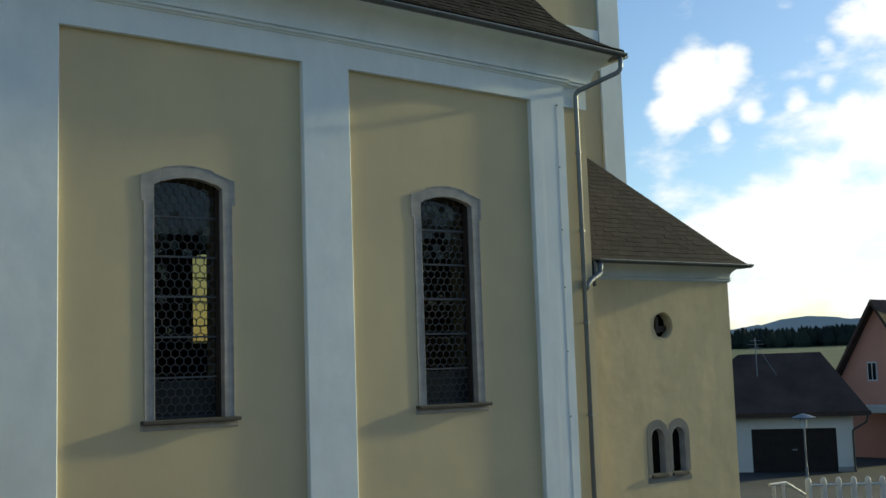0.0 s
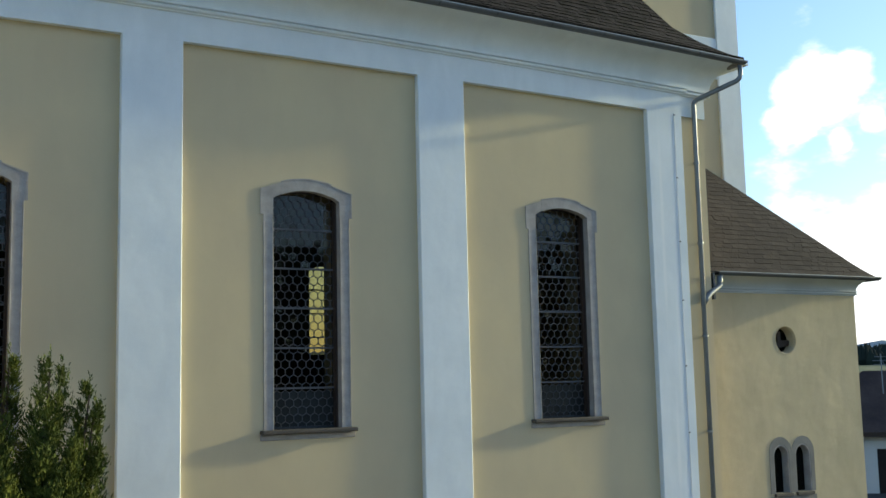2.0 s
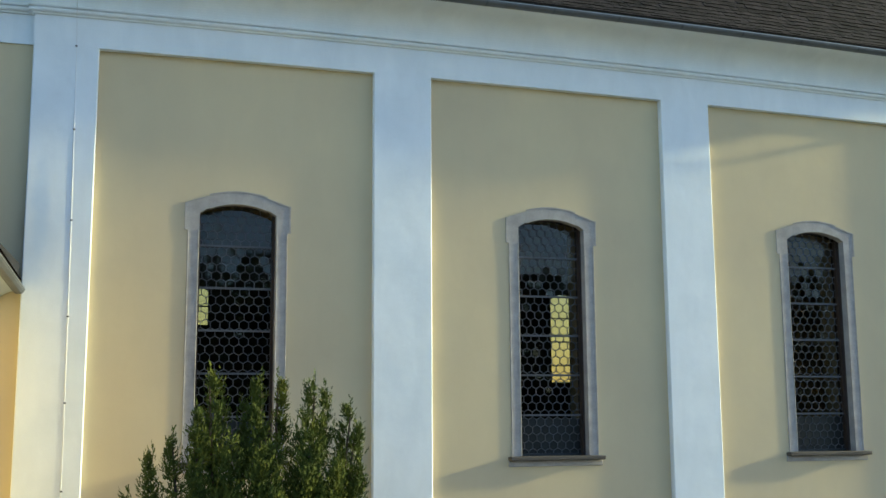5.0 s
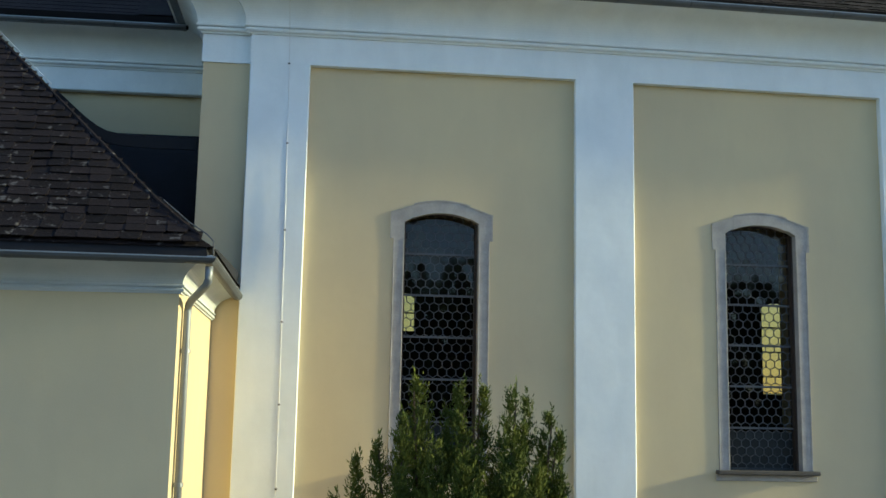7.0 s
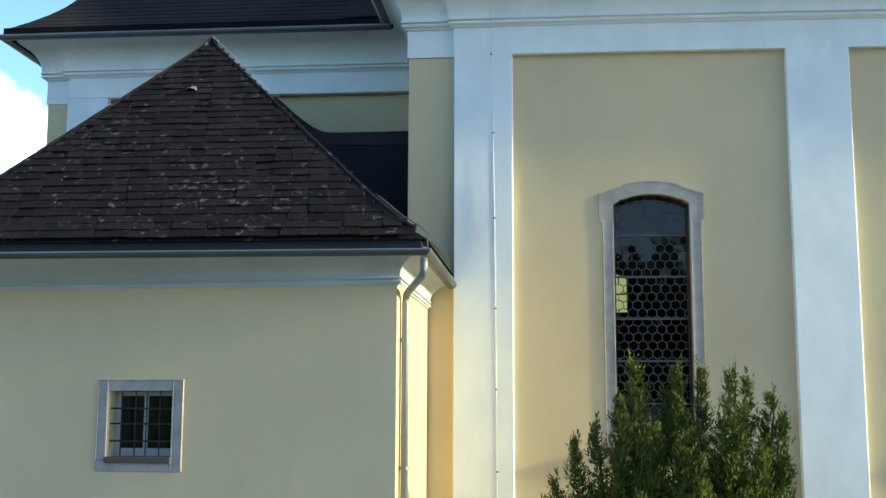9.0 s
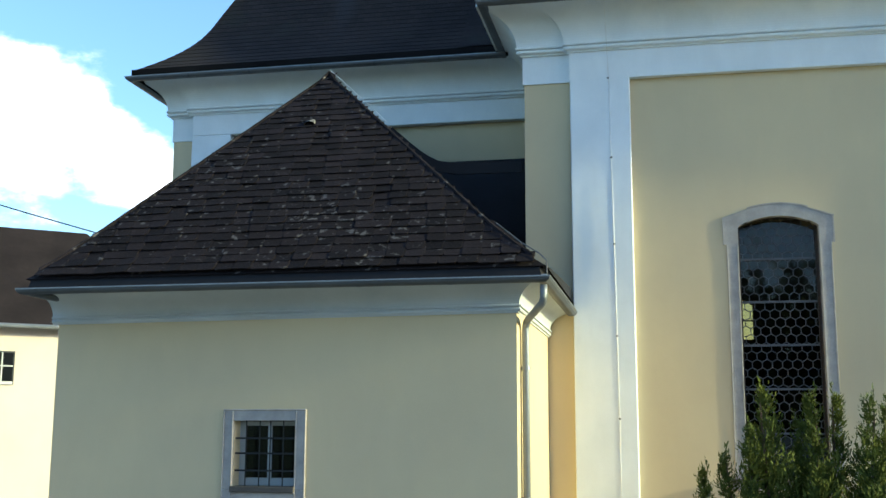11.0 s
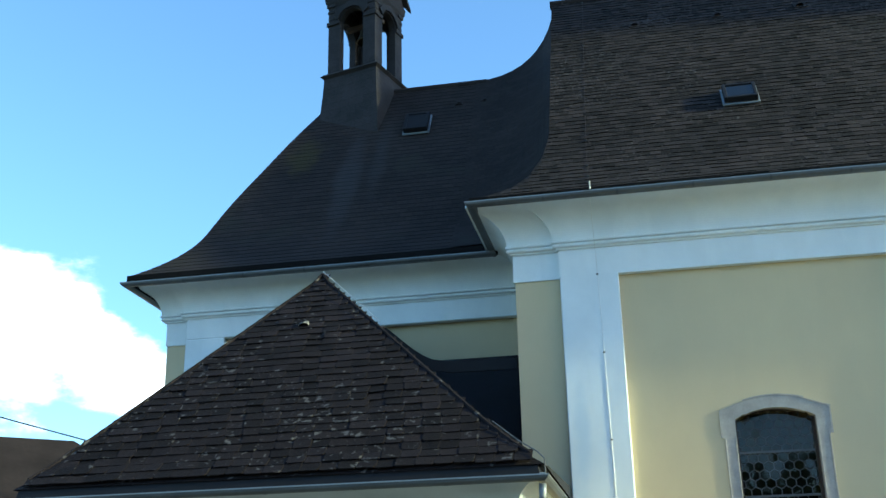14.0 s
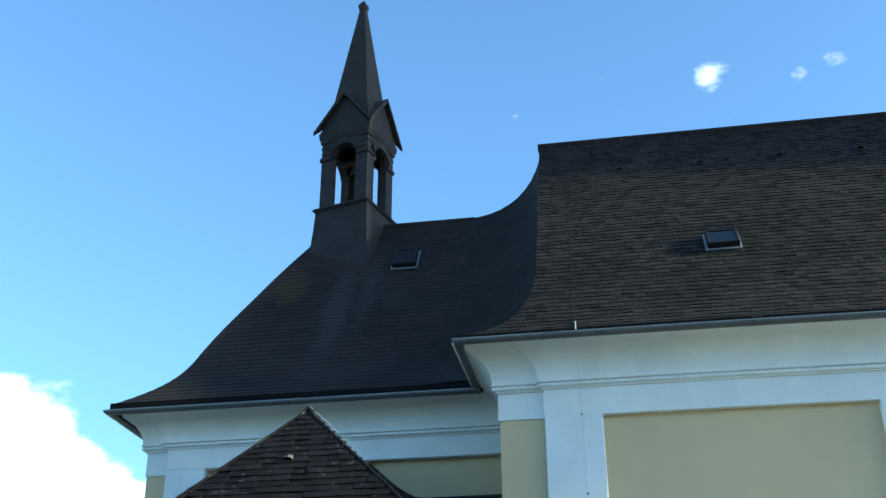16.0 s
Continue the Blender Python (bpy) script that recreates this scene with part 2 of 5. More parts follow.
BOUNCE = material("pale_bounce", (0.27, 0.255, 0.22), 0.95, vary=0.15, grain=30, stain=0.4, bump=0.4)
GRASS = material("meadow_ground", (0.075, 0.095, 0.035), 0.95, vary=0.2, grain=6, stain=0.05, bump=0.4, tone=(0.05, 0.07, 0.025))
# near-black, so the colour itself carries the darkness of the unlit nave
INTERIOR = material("darkened_interior", (0.040, 0.030, 0.023), 0.9, vary=0.1)


def colour_patch(mat, tint, centre, spread, strength, grain=3.0):
    """A ragged patch of its own colour round one place on a surface."""
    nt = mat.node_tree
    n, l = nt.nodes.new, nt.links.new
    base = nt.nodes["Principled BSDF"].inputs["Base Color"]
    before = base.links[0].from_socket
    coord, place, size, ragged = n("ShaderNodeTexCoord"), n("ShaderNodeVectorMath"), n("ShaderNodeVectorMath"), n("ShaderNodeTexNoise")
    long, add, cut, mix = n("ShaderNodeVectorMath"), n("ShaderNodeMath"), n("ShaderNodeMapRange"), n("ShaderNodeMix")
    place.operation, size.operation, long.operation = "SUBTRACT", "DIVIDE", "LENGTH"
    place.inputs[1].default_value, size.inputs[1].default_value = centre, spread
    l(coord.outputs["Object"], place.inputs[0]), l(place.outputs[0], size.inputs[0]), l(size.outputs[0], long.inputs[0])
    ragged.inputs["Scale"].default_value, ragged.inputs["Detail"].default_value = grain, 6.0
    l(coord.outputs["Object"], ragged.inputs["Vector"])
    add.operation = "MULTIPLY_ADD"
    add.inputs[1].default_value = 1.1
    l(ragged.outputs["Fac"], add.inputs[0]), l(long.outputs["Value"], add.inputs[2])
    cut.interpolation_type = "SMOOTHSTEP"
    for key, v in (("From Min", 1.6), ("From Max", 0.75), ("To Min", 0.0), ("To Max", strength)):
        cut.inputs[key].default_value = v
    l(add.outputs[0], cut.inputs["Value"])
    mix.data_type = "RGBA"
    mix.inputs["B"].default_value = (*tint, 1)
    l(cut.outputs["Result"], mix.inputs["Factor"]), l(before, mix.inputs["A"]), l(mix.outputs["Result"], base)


# pale upright streaks and one bluish patch on the pilasters
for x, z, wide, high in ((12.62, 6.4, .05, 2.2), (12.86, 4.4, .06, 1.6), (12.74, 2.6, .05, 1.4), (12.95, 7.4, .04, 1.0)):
    colour_patch(WHITE, (0.82, 0.82, 0.81), (x, 0, z), (wide, 1.0, high), 0.55, 2.2)
colour_patch(WHITE, (0.52, 0.62, 0.70), (-0.62, 0, 6.4), (0.13, 1.0, 0.9), 0.5, 2.5)
# moss beside the turret's foot, and pale run-off streaks below it
colour_patch(TILE_CHOIR, (0.042, 0.036, 0.016), (-5.75, 3.55, 3.0), (0.42, 0.7, 0.75), 0.8, 4.0)
colour_patch(TILE_CHOIR, (0.040, 0.040, 0.043), (-4.75, 3.1, 2.2), (0.30, 2.2, 2.3), 0.6, 1.5)
colour_patch(TILE_CHOIR, (0.036, 0.036, 0.038), (-4.25, 3.4, 2.8), (0.22, 2.0, 1.6), 0.5, 1.5)
# brownish zone near the left eaves corner
colour_patch(TILE_CHOIR, (0.030, 0.024, 0.019), (-7.3, 1.6, 0.5), (0.8, 0.8, 0.6), 0.7, 3.0)


def glass(name, tint, gloss, rough):
    """A dusty leaded pane: tinted see-through with a weak mirror on top."""
    m = bpy.data.materials.new(name)
    m.use_nodes = True
    nt = m.node_tree
    nt.nodes.clear()
    n, l = nt.nodes.new, nt.links.new
    out, mix, clear, mirror = n("ShaderNodeOutputMaterial"), n("ShaderNodeMixShader"), n("ShaderNodeBsdfTransparent"), n("ShaderNodeBsdfGlossy")
    clear.inputs["Color"].default_value = (*tint, 1)
    mirror.inputs["Roughness"].default_value = rough
    mirror.inputs["Color"].default_value = (0.9, 0.92, 0.95, 1)
    mix.inputs["Fac"].default_value = gloss
    l(clear.outputs[0], mix.inputs[1]), l(mirror.outputs[0], mix.inputs[2]), l(mix.outputs[0], out.inputs["Surface"])
    return m


PANE = glass("smoky_leaded_glass", (0.45, 0.42, 0.36), 0.035, 0.03)
FARPANE = glass("yellow_leaded_glass", (1.0, 0.86, 0.56), 0.03, 0.2)
DULL = material("dull_dark_pane", (0.012, 0.013, 0.012), 0.35, vary=0.2, grain=30, stain=6, bump=0, per_piece=0.3)
WINDOWGLASS = glass("window_glass", (0.25, 0.27, 0.28), 0.035, 0.02)


# ---------------------------------------------------------------- builders
def link(name, bm, mat, parent=None, label="", smooth=False):
    me = bpy.data.meshes.new(name)
    bmesh.ops.recalc_face_normals(bm, faces=bm.faces)
    bm.to_mesh(me)
    bm.free()
    me.materials.append(mat)
    if smooth:
        for p in me.polygons:
            p.use_smooth = True
    ob = new(name, me)
    if parent is not None:
        ob.parent = parent
    if label:
        ob["label"] = label
    return ob


def part(name, bm, mat, parent, label="", smooth=False):
    return link(name, bm, mat, parent, label, smooth)


def thing(name, at=(0, 0, 0), label="", category="", group="", kind="", rz=0.0):
    """An empty at a thing's base, which parents its parts."""
    ob = new(name)
    ob.matrix_world = pose(*at, 0, 0, rz)
    return tagged(ob, label, category, group, kind)


def box(bm, x0, x1, y0, y1, z0, z1, bevel=0.0):
    r = bmesh.ops.create_cube(bm, size=1)
    vs = r["verts"]
    for v in vs:
        v.co = Vector((x0 + (v.co.x + .5) * (x1 - x0), y0 + (v.co.y + .5) * (y1 - y0), z0 + (v.co.z + .5) * (z1 - z0)))
    if bevel:
        bmesh.ops.bevel(bm, geom=list({e for v in vs for e in v.link_edges}), offset=bevel, segments=1, affect="EDGES")
    return bm


def boxed(*a, bevel=0.0):
    return box(bmesh.new(), *a, bevel=bevel)


def prism(bm, outline, y0, y1):
    """An outline in x and z, drawn out from y0 to y1."""
    f = [bm.verts.new((x, y0, z)) for x, z in outline]
    b = [bm.verts.new((x, y1, z)) for x, z in outline]
    bm.faces.new(f), bm.faces.new(b[::-1])
    for i in range(len(f)):
        j = (i + 1) % len(f)
        bm.faces.new((f[j], f[i], b[i], b[j]))
    return bm


def sweep(bm, profile, path, close=False, ends=True):
    """A moulding: a profile of (outwards, height) carried along a path in plan, mitred; outwards is to the path's right."""
    pts = [Vector((x, y)) for x, y in path]
    rings = []
    for i, p in enumerate(pts):
        a = (p - pts[i - 1]).normalized() if i else None
        b = (pts[i + 1] - p).normalized() if i < len(pts) - 1 else None
        na, nb = (Vector((d.y, -d.x)) if d is not None else None for d in (a, b))
        m = na if nb is None else nb if na is None else (na + nb) / max(0.2, 1 + na.dot(nb))
        rings.append([bm.verts.new((p.x + m.x * o, p.y + m.y * o, z)) for o, z in profile])
    k = len(profile)
    for r, q in zip(rings, rings[1:]):
        for i in range(k if close else k - 1):
            bm.faces.new((r[i], r[(i + 1) % k], q[(i + 1) % k], q[i]))
    if close and ends:
        bm.faces.new(rings[0]), bm.faces.new(rings[-1][::-1])
    return bm


def tube(bm, points, radius, sides=10, caps=True):
    """A round bar or pipe along points."""
    pts = [Vector(p) for p in points]
    rings = []
    for i, p in enumerate(pts):
        d = ((pts[min(i + 1, len(pts) - 1)] - pts[max(i - 1, 0)])).normalized()
        u = d.cross(Vector((0.3, 0.2, 1)) if abs(d.z) < 0.95 else Vector((1, 0.1, 0))).normalized()
        w = d.cross(u)
        r = radius[i] if isinstance(radius, (list, tuple)) else radius
        rings.append([bm.verts.new(p + (u * math.cos(2 * math.pi * k / sides) + w * math.sin(2 * math.pi * k / sides)) * r) for k in range(sides)])
    for r, q in zip(rings, rings[1:]):
        for k in range(sides):
            bm.faces.new((r[k], r[(k + 1) % sides], q[(k + 1) % sides], q[k]))
    if caps:
        bm.faces.new(rings[0][::-1]), bm.faces.new(rings[-1])
    return bm


def bend(points, radius=0.12, steps=5):
    """A polyline with its corners rounded."""
    pts = [Vector(p) for p in points]
    out = [pts[0]]
    for a, b, c in zip(pts, pts[1:], pts[2:]):
        r = min(radius, (a - b).length * .49, (c - b).length * .49)
        s, e = b + (a - b).normalized() * r, b + (c - b).normalized() * r
        out += [(s * (1 - t) + b * t) * (1 - t) + (b * (1 - t) + e * t) * t for t in (k / steps for k in range(steps + 1))]
    return out + [pts[-1]]


GUTTER = [(-0.085, 0.0), (-0.078, -0.045), (-0.045, -0.08), (0.0, -0.09), (0.045, -0.08), (0.078, -0.045), (0.085, 0.012), (0.1, 0.012), (0.1, -0.0),
          (0.09, -0.05), (0.05, -0.092), (0.0, -0.102), (-0.05, -0.092), (-0.09, -0.05), (-0.1, 0.0)]

GUTTER = [(o * 0.72, h * 0.56) for o, h in GUTTER]


def gutter_run(path, z, label="grey zinc half-round gutter along the eaves", sag=0.0, mat=None):
    ob = thing("gutter", (path[1][0], path[1][1], z), label, "gutter")
    shifted = [(x - path[1][0], y - path[1][1]) for x, y in path]
    trough = part("trough", sweep(bmesh.new(), GUTTER, fine(shifted), close=True), mat or GUTTERZINC, ob)
    # bead in a brighter zinc, whose colour gives the rim its highlight
    bead = part("bead", sweep(bmesh.new(), [(0.060, -.004), (0.077, -.004), (0.077, 0.010), (0.060, 0.010)], fine(shifted), close=True), ZINC, ob, "rolled front edge, highlight put into its colour")
    if sag:
        settle(bead, sag, path[1][0])
        settle(trough, sag, path[1][0])
    for (x0, y0), (x1, y1) in zip(shifted, shifted[1:]):
        n = int(math.hypot(x1 - x0, y1 - y0) / 1.05)
        for k in range(1, n + 1):
            t = k / (n + 1)
            x, y = x0 + (x1 - x0) * t, y0 + (y1 - y0) * t
            d = Vector((x1 - x0, y1 - y0)).normalized()
            a, c = Vector((x, y)) - d * .014, Vector((x, y)) + d * .014
            part("strap", sweep(bmesh.new(), [(o * 1.04, h - .003) for o, h in GUTTER[6:]] , [tuple(a), tuple(c)]), GUTTERZINC, ob).location.z = -sag * max(0.0, x + path[1][0]) ** 2
    return ob


def arch(x0, x1, z0, z1, rise, steps=10):
    """The outline of an opening with a segment arch, from the lower left corner round to the lower right."""
    out = [(x0, z0)]
    w = (x1 - x0) / 2
    r = (w * w + rise * rise) / (2 * rise)
    half = math.asin(min(1, w / r))
    for k in range(steps + 1):
        a = -half + 2 * half * k / steps
        out.append(((x0 + x1) / 2 + r * math.sin(a), z1 - r + r * math.cos(a)))
    return out + [(x1, z0)]


def wall_with_opening(bm, x0, x1, z0, z1, hole, y0, y1):
    """A wall slab x0..x1, z0..z1 round an opening given by arch()."""
    hx0, hx1, hz0 = hole[0][0], hole[-1][0], hole[0][1]
    prism(bm, [(x0, z0), (hx0, z0), (hx0, z1), (x0, z1)], y0, y1)
    prism(bm, [(hx1, z0), (x1, z0), (x1, z1), (hx1, z1)], y0, y1)
    prism(bm, [(hx0, z0), (hx1, z0), (hx1, hz0), (hx0, hz0)], y0, y1)
    prism(bm, [(hx0, z1)] + hole[1:-1] + [(hx1, z1)], y0, y1)
    return bm


def pierced_wall(x0, x1, z0, z1, holes, y0, y1):
    """One slab with openings cut right through it."""
    bm = bmesh.new()
    edges = []
    for ring in [[(x0, z0), (x1, z0), (x1, z1), (x0, z1)]] + holes:
        vs = [bm.verts.new((x, y0, z)) for x, z in ring]
        edges += [bm.edges.new((a, b)) for a, b in zip(vs, vs[1:] + vs[:1])]
    bmesh.ops.triangle_fill(bm, use_beauty=True, edges=edges)
    front = bm.faces[:]
    back = bmesh.ops.extrude_face_region(bm, geom=front)["geom"]
    for v in back:
        if isinstance(v, bmesh.types.BMVert):
            v.co.y = y1
    bm.faces.ensure_lookup_table()
    return bm


# ---------------------------------------------------------------- nave
WALL_Y, PIL_Y, FRIEZE_Z, MOULD_Z = 0.10, 0.0, 8.595, 9.02
NAVE_L, NAVE_R, NAVE_B = -1.43, 13.72, 9.60
BAYS = [(0.0, 3.63, 1.83), (4.45, 8.01, 6.25), (8.81, 12.39, 10.62)]      # panel's left and right edge, window's centre
WIN_W, WIN_Z0, WIN_Z1 = 1.00, 3.32, 6.65

bm = pierced_wall(NAVE_L, NAVE_R, -0.3, 9.4, [arch(c - WIN_W / 2 - .06, c + WIN_W / 2 + .06, WIN_Z0 - .06, WIN_Z1 + .06, 0.14) for _, _, c in BAYS], WALL_Y, WALL_Y + 0.75)
wall_nave = tagged(link("wall_nave", bm, YELLOW), "pale yellow limewashed nave wall with sunk panels", "wall", kind="structure")

bm = boxed(NAVE_L, NAVE_L + 0.75, WALL_Y + 0.752, NAVE_B - 0.23, -0.3, 9.4)
tagged(link("wall_nave_end", bm, YELLOW), "pale yellow end wall of the nave", "wall", kind="structure")
bm = boxed(NAVE_R - 0.75, NAVE_R, WALL_Y + 0.752, NAVE_B - 0.23, -0.3, 9.4)
tagged(link("wall_nave_far_end", bm, YELLOW), "pale yellow end wall of the nave", "wall", kind="structure")
OPP = [(1.52, 2.18), (5.75, 7.95), (9.98, 10.72)]
OPP_Z = [5.82, 4.62, 4.62]
bm = pierced_wall(NAVE_L, NAVE_R, -0.3, 9.4, [arch(a, b, z, 6.68, 0.13) for (a, b), z in zip(OPP, OPP_Z)], NAVE_B - 0.22, NAVE_B)
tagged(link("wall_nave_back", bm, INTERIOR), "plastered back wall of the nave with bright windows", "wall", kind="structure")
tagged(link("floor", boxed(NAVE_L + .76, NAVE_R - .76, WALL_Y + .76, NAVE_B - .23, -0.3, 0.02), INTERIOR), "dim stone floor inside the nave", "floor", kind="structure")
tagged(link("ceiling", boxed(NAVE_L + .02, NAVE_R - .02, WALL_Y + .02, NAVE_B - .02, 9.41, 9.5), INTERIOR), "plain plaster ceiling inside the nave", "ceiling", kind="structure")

PILASTERS = [(-0.80, 0.0), (3.63, 4.45), (8.01, 8.81), (12.39, 13.15)]
FRIEZE_SETTLE, EAVES_SETTLE = 0.00100, 0.00128
def fine(path, step=0.9):
    """The path with points added on its long stretches."""
    out = []
    for (x0, y0), (x1, y1) in zip(path, path[1:]):
        n = max(1, int(math.hypot(x1 - x0, y1 - y0) / step))
        out += [(x0 + (x1 - x0) * k / n, y0 + (y1 - y0) * k / n) for k in range(n)]
    return out + [path[-1]]


def settle(ob, k, ox=0.0):
    """The old eaves have settled a little towards the tower."""
    for v in ob.data.vertices:
        v.co.z -= k * max(0.0, v.co.x + ox) ** 2
    return ob


def shaft(x0, x1, y0, y1, z0, z1, ease=0.012):
    """An upright strip with its two outer edges eased."""
    plan = [(x0, y1), (x0, y0 + ease), (x0 + ease, y0), (x1 - ease, y0), (x1, y0 + ease), (x1, y1)]
    bm = bmesh.new()
    lo, hi = [[bm.verts.new((x, y, z)) for x, y in plan] for z in (z0, z1)]
    bm.faces.new(lo), bm.faces.new(hi[::-1])
    for k in range(len(plan)):
        j = (k + 1) % len(plan)
        bm.faces.new((lo[k], lo[j], hi[j], hi[k]))
    return bm


for a, b in PILASTERS:
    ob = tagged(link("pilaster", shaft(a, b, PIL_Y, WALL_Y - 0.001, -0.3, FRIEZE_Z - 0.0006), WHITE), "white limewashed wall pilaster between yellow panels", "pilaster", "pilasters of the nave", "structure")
    for v in ob.data.vertices:
        if v.co.z > 5:
            v.co.z -= FRIEZE_SETTLE * max(0.0, v.co.x) ** 2


for pts, y in ((((-0.80, PIL_Y), (13.15, PIL_Y)), WALL_Y), (((NAVE_L - .02, WALL_Y - .025), (-0.802, WALL_Y - .025)), WALL_Y + .3), (((13.152, WALL_Y - .025), (NAVE_R + .02, WALL_Y - .025)), WALL_Y + .3)):
    d = pts[0][1] - y
    bm = sweep(bmesh.new(), [(d + .001, FRIEZE_Z), (0, FRIEZE_Z), (0, 9.3), (d + .001, 9.3)], fine(list(pts)), close=True)
    ob = tagged(link("frieze", bm, WHITE), "white limewashed frieze above the yellow panels", "frieze", kind="structure")
    settle(ob, FRIEZE_SETTLE)

CORNICE = [(0.0, -0.035), (0.026, -0.035), (0.03, -0.012), (0.062, -0.008), (0.074, 0.004), (0.076, 0.022), (0.064, 0.036), (0.044, 0.040), (0.046, 0.050), (0.084, 0.056), (0.088, 0.076), (0.07, 0.084)] + \
          [(0.52 - 0.45 * math.cos(a), 0.084 + 0.436 * math.sin(a)) for a in (math.pi / 2 * k / 20 for k in range(1, 20))] + [(0.53, 0.53), (0.56, 0.53), (0.56, 0.57), (0.0, 0.57)]


def cornice(path, z, scale=1.0, label="white plaster cove cornice with a thin moulding under the eaves"):
    bm = sweep(bmesh.new(), [(o * scale, z + h * scale) for o, h in CORNICE], fine(path), close=True)
    return tagged(link("cornice", bm, WHITE), label, "cornice", kind="structure")


settle(cornice([(NAVE_L - .02, NAVE_B), (NAVE_L - .02, WALL_Y - .03), (-0.80, WALL_Y - .03), (-0.80, PIL_Y), (13.15, PIL_Y), (13.15, WALL_Y - .03), (NAVE_R + .02, WALL_Y - .03), (NAVE_R + .02, NAVE_B)], MOULD_Z), 0.0012)
gutter_run([(NAVE_L - .48, 1.9), (NAVE_L - .48, -0.60), (NAVE_R + .32, -0.60), (NAVE_R + .32, 2.2)], 9.565, sag=EAVES_SETTLE, mat=PALEZINC)


def course_roof(bm, levels, lift=0.02, cuts=1):
    """A roof from level rectangles (z, x left, x right, y front, y back), each course lapping the one below by a small step."""
    def ring(z, a, b, c, d):
        front = [Vector((a + (b - a) * k / cuts, c, z)) for k in range(cuts + 1)]
        return front + [Vector((p.x, d, z)) for p in front[::-1]]
    def out(p, mid_x, mid_y):
        return p + Vector((math.copysign(lift * .7, p.x - mid_x) if cuts == 1 else 0, math.copysign(lift * .7, p.y - mid_y), lift * .7))
    for lo, hi in zip(levels, levels[1:]):
        a, b = ring(*lo), ring(*hi)
        mx, my = (lo[1] + lo[2]) / 2, (lo[3] + lo[4]) / 2
        base = [bm.verts.new(p) for p in a]
        low = [bm.verts.new(out(p, mx, my)) for p in a]
        top = [bm.verts.new(p) for p in b]
        for k in range(len(a)):
            j = (k + 1) % len(a)
            bm.faces.new((base[k], base[j], low[j], low[k]))
            bm.faces.new((low[k], low[j], top[j], top[k]))
    return bm


def levels_of(z0, z1, step, xl, xr, yf, yb):
    n = max(2, round((z1 - z0) / step))
    return [(z, float(np.interp(z, *xl)), float(np.interp(z, *xr)), float(np.interp(z, *yf)), float(np.interp(z, *yb))) for z in (z0 + (z1 - z0) * k / n for k in range(n + 1))]


AXIS = 4.8


def soften(prof, span=9):
    """The same line of a roof's edge with its kinks eased into a sweep."""
    z = np.linspace(prof[0][0], prof[0][-1], 90)
    v = np.interp(z, *prof)
    ends = np.concatenate((2 * v[0] - v[span:0:-1], v, 2 * v[-1] - v[-2:-span - 2:-1]))
    return (list(z), list(np.convolve(ends, np.ones(2 * span + 1) / (2 * span + 1), "valid")))


NYF = ([9.62, 9.75, 9.95, 10.25, 11.0, 15.92], [-0.61, -0.40, -0.15, 0.18, 0.85, AXIS - 0.02])
NXL = ([9.62, 9.72, 9.9, 10.2, 10.7, 11.3, 15.92], [-1.93, -1.70, -1.40, -1.18, -1.0, -0.92, -1.03])
NXR = ([9.62, 9.75, 9.95, 10.25, 11.0, 15.92], [14.1, 13.8, 13.5, 13.2, 13.0, 12.95])
mirror = lambda t: (t[0], [2 * AXIS - v for v in t[1]])
def tile_field(name, levels, mat, parent, width=0.2, lift=0.02, seed=1, drop=None):
    """Single overlapping tiles on the front slope of a roof given by its levels, each slightly out of line."""
    rnd, verts, faces = random.Random(seed), [], []
    for row, ((z, xl, xr, yf, _), (z2, xl2, xr2, yf2, _)) in enumerate(zip(levels, levels[1:])):
        d = Vector((0, yf2 - yf, z2 - z))
        up = Vector((0, -d.z, d.y)).normalized()
        x, w = max(xl, xl2), width * (0.5 + 0.5 * (row % 2)) + rnd.uniform(-.02, .02)
        end = min(xr, xr2)
        while w > 0.03:
            rise, slip, lean = lift * rnd.uniform(.5, 1.25), rnd.gauss(0, .05) - (.25 if rnd.random() < .02 else 0), rnd.gauss(0, .04)
            a = [Vector((x + s * (w - .004), yf, z)) + d * (slip + lean * (s - .5)) for s in (0, 1)]
            b = [p + up * rise * rnd.uniform(.85, 1.15) for p in a]
            c = [Vector((x + s * (w - .004), yf2, z2)) + up * .003 for s in (0, 1)]
            k = len(verts)
            verts += a + b + c
            faces += [(k, k + 1, k + 3, k + 2), (k + 2, k + 3, k + 5, k + 4), (k, k + 2, k + 4), (k + 1, k + 5, k + 3)]
            x += w
            w = min(width * rnd.uniform(.96, 1.05), end - x)
    me = bpy.data.meshes.new(name)
    for p in verts:
        if drop:
            drop(p)
    me.from_pydata([tuple(p) for p in verts], [], faces)
    me.materials.append(mat)
    ob = new(name, me)
    ob.parent = parent
    ob["kind"] = "stuff"
    return ob


def nave_drop(p):
    p.z -= EAVES_SETTLE * max(0.0, p.x) ** 2 * (1 - 0.6 * (p.z - 9.6) / 6.3) + 9.6


nave_roof = thing("nave_roof", (0, 0, 9.6), "steep dark tiled nave roof with flared eaves", "roof", kind="structure")
bm = course_roof(bmesh.new(), levels_of(9.62, 15.92, 0.104, NXL, NXR, NYF, mirror(NYF)), 0.002, cuts=16)
for v in bm.verts:
    v.co.z -= EAVES_SETTLE * max(0.0, v.co.x) ** 2 * (1 - 0.6 * (v.co.z - 9.6) / 6.3)
    v.co.z -= 9.6
part("roof_slope", bm, TILE_FAR, nave_roof)
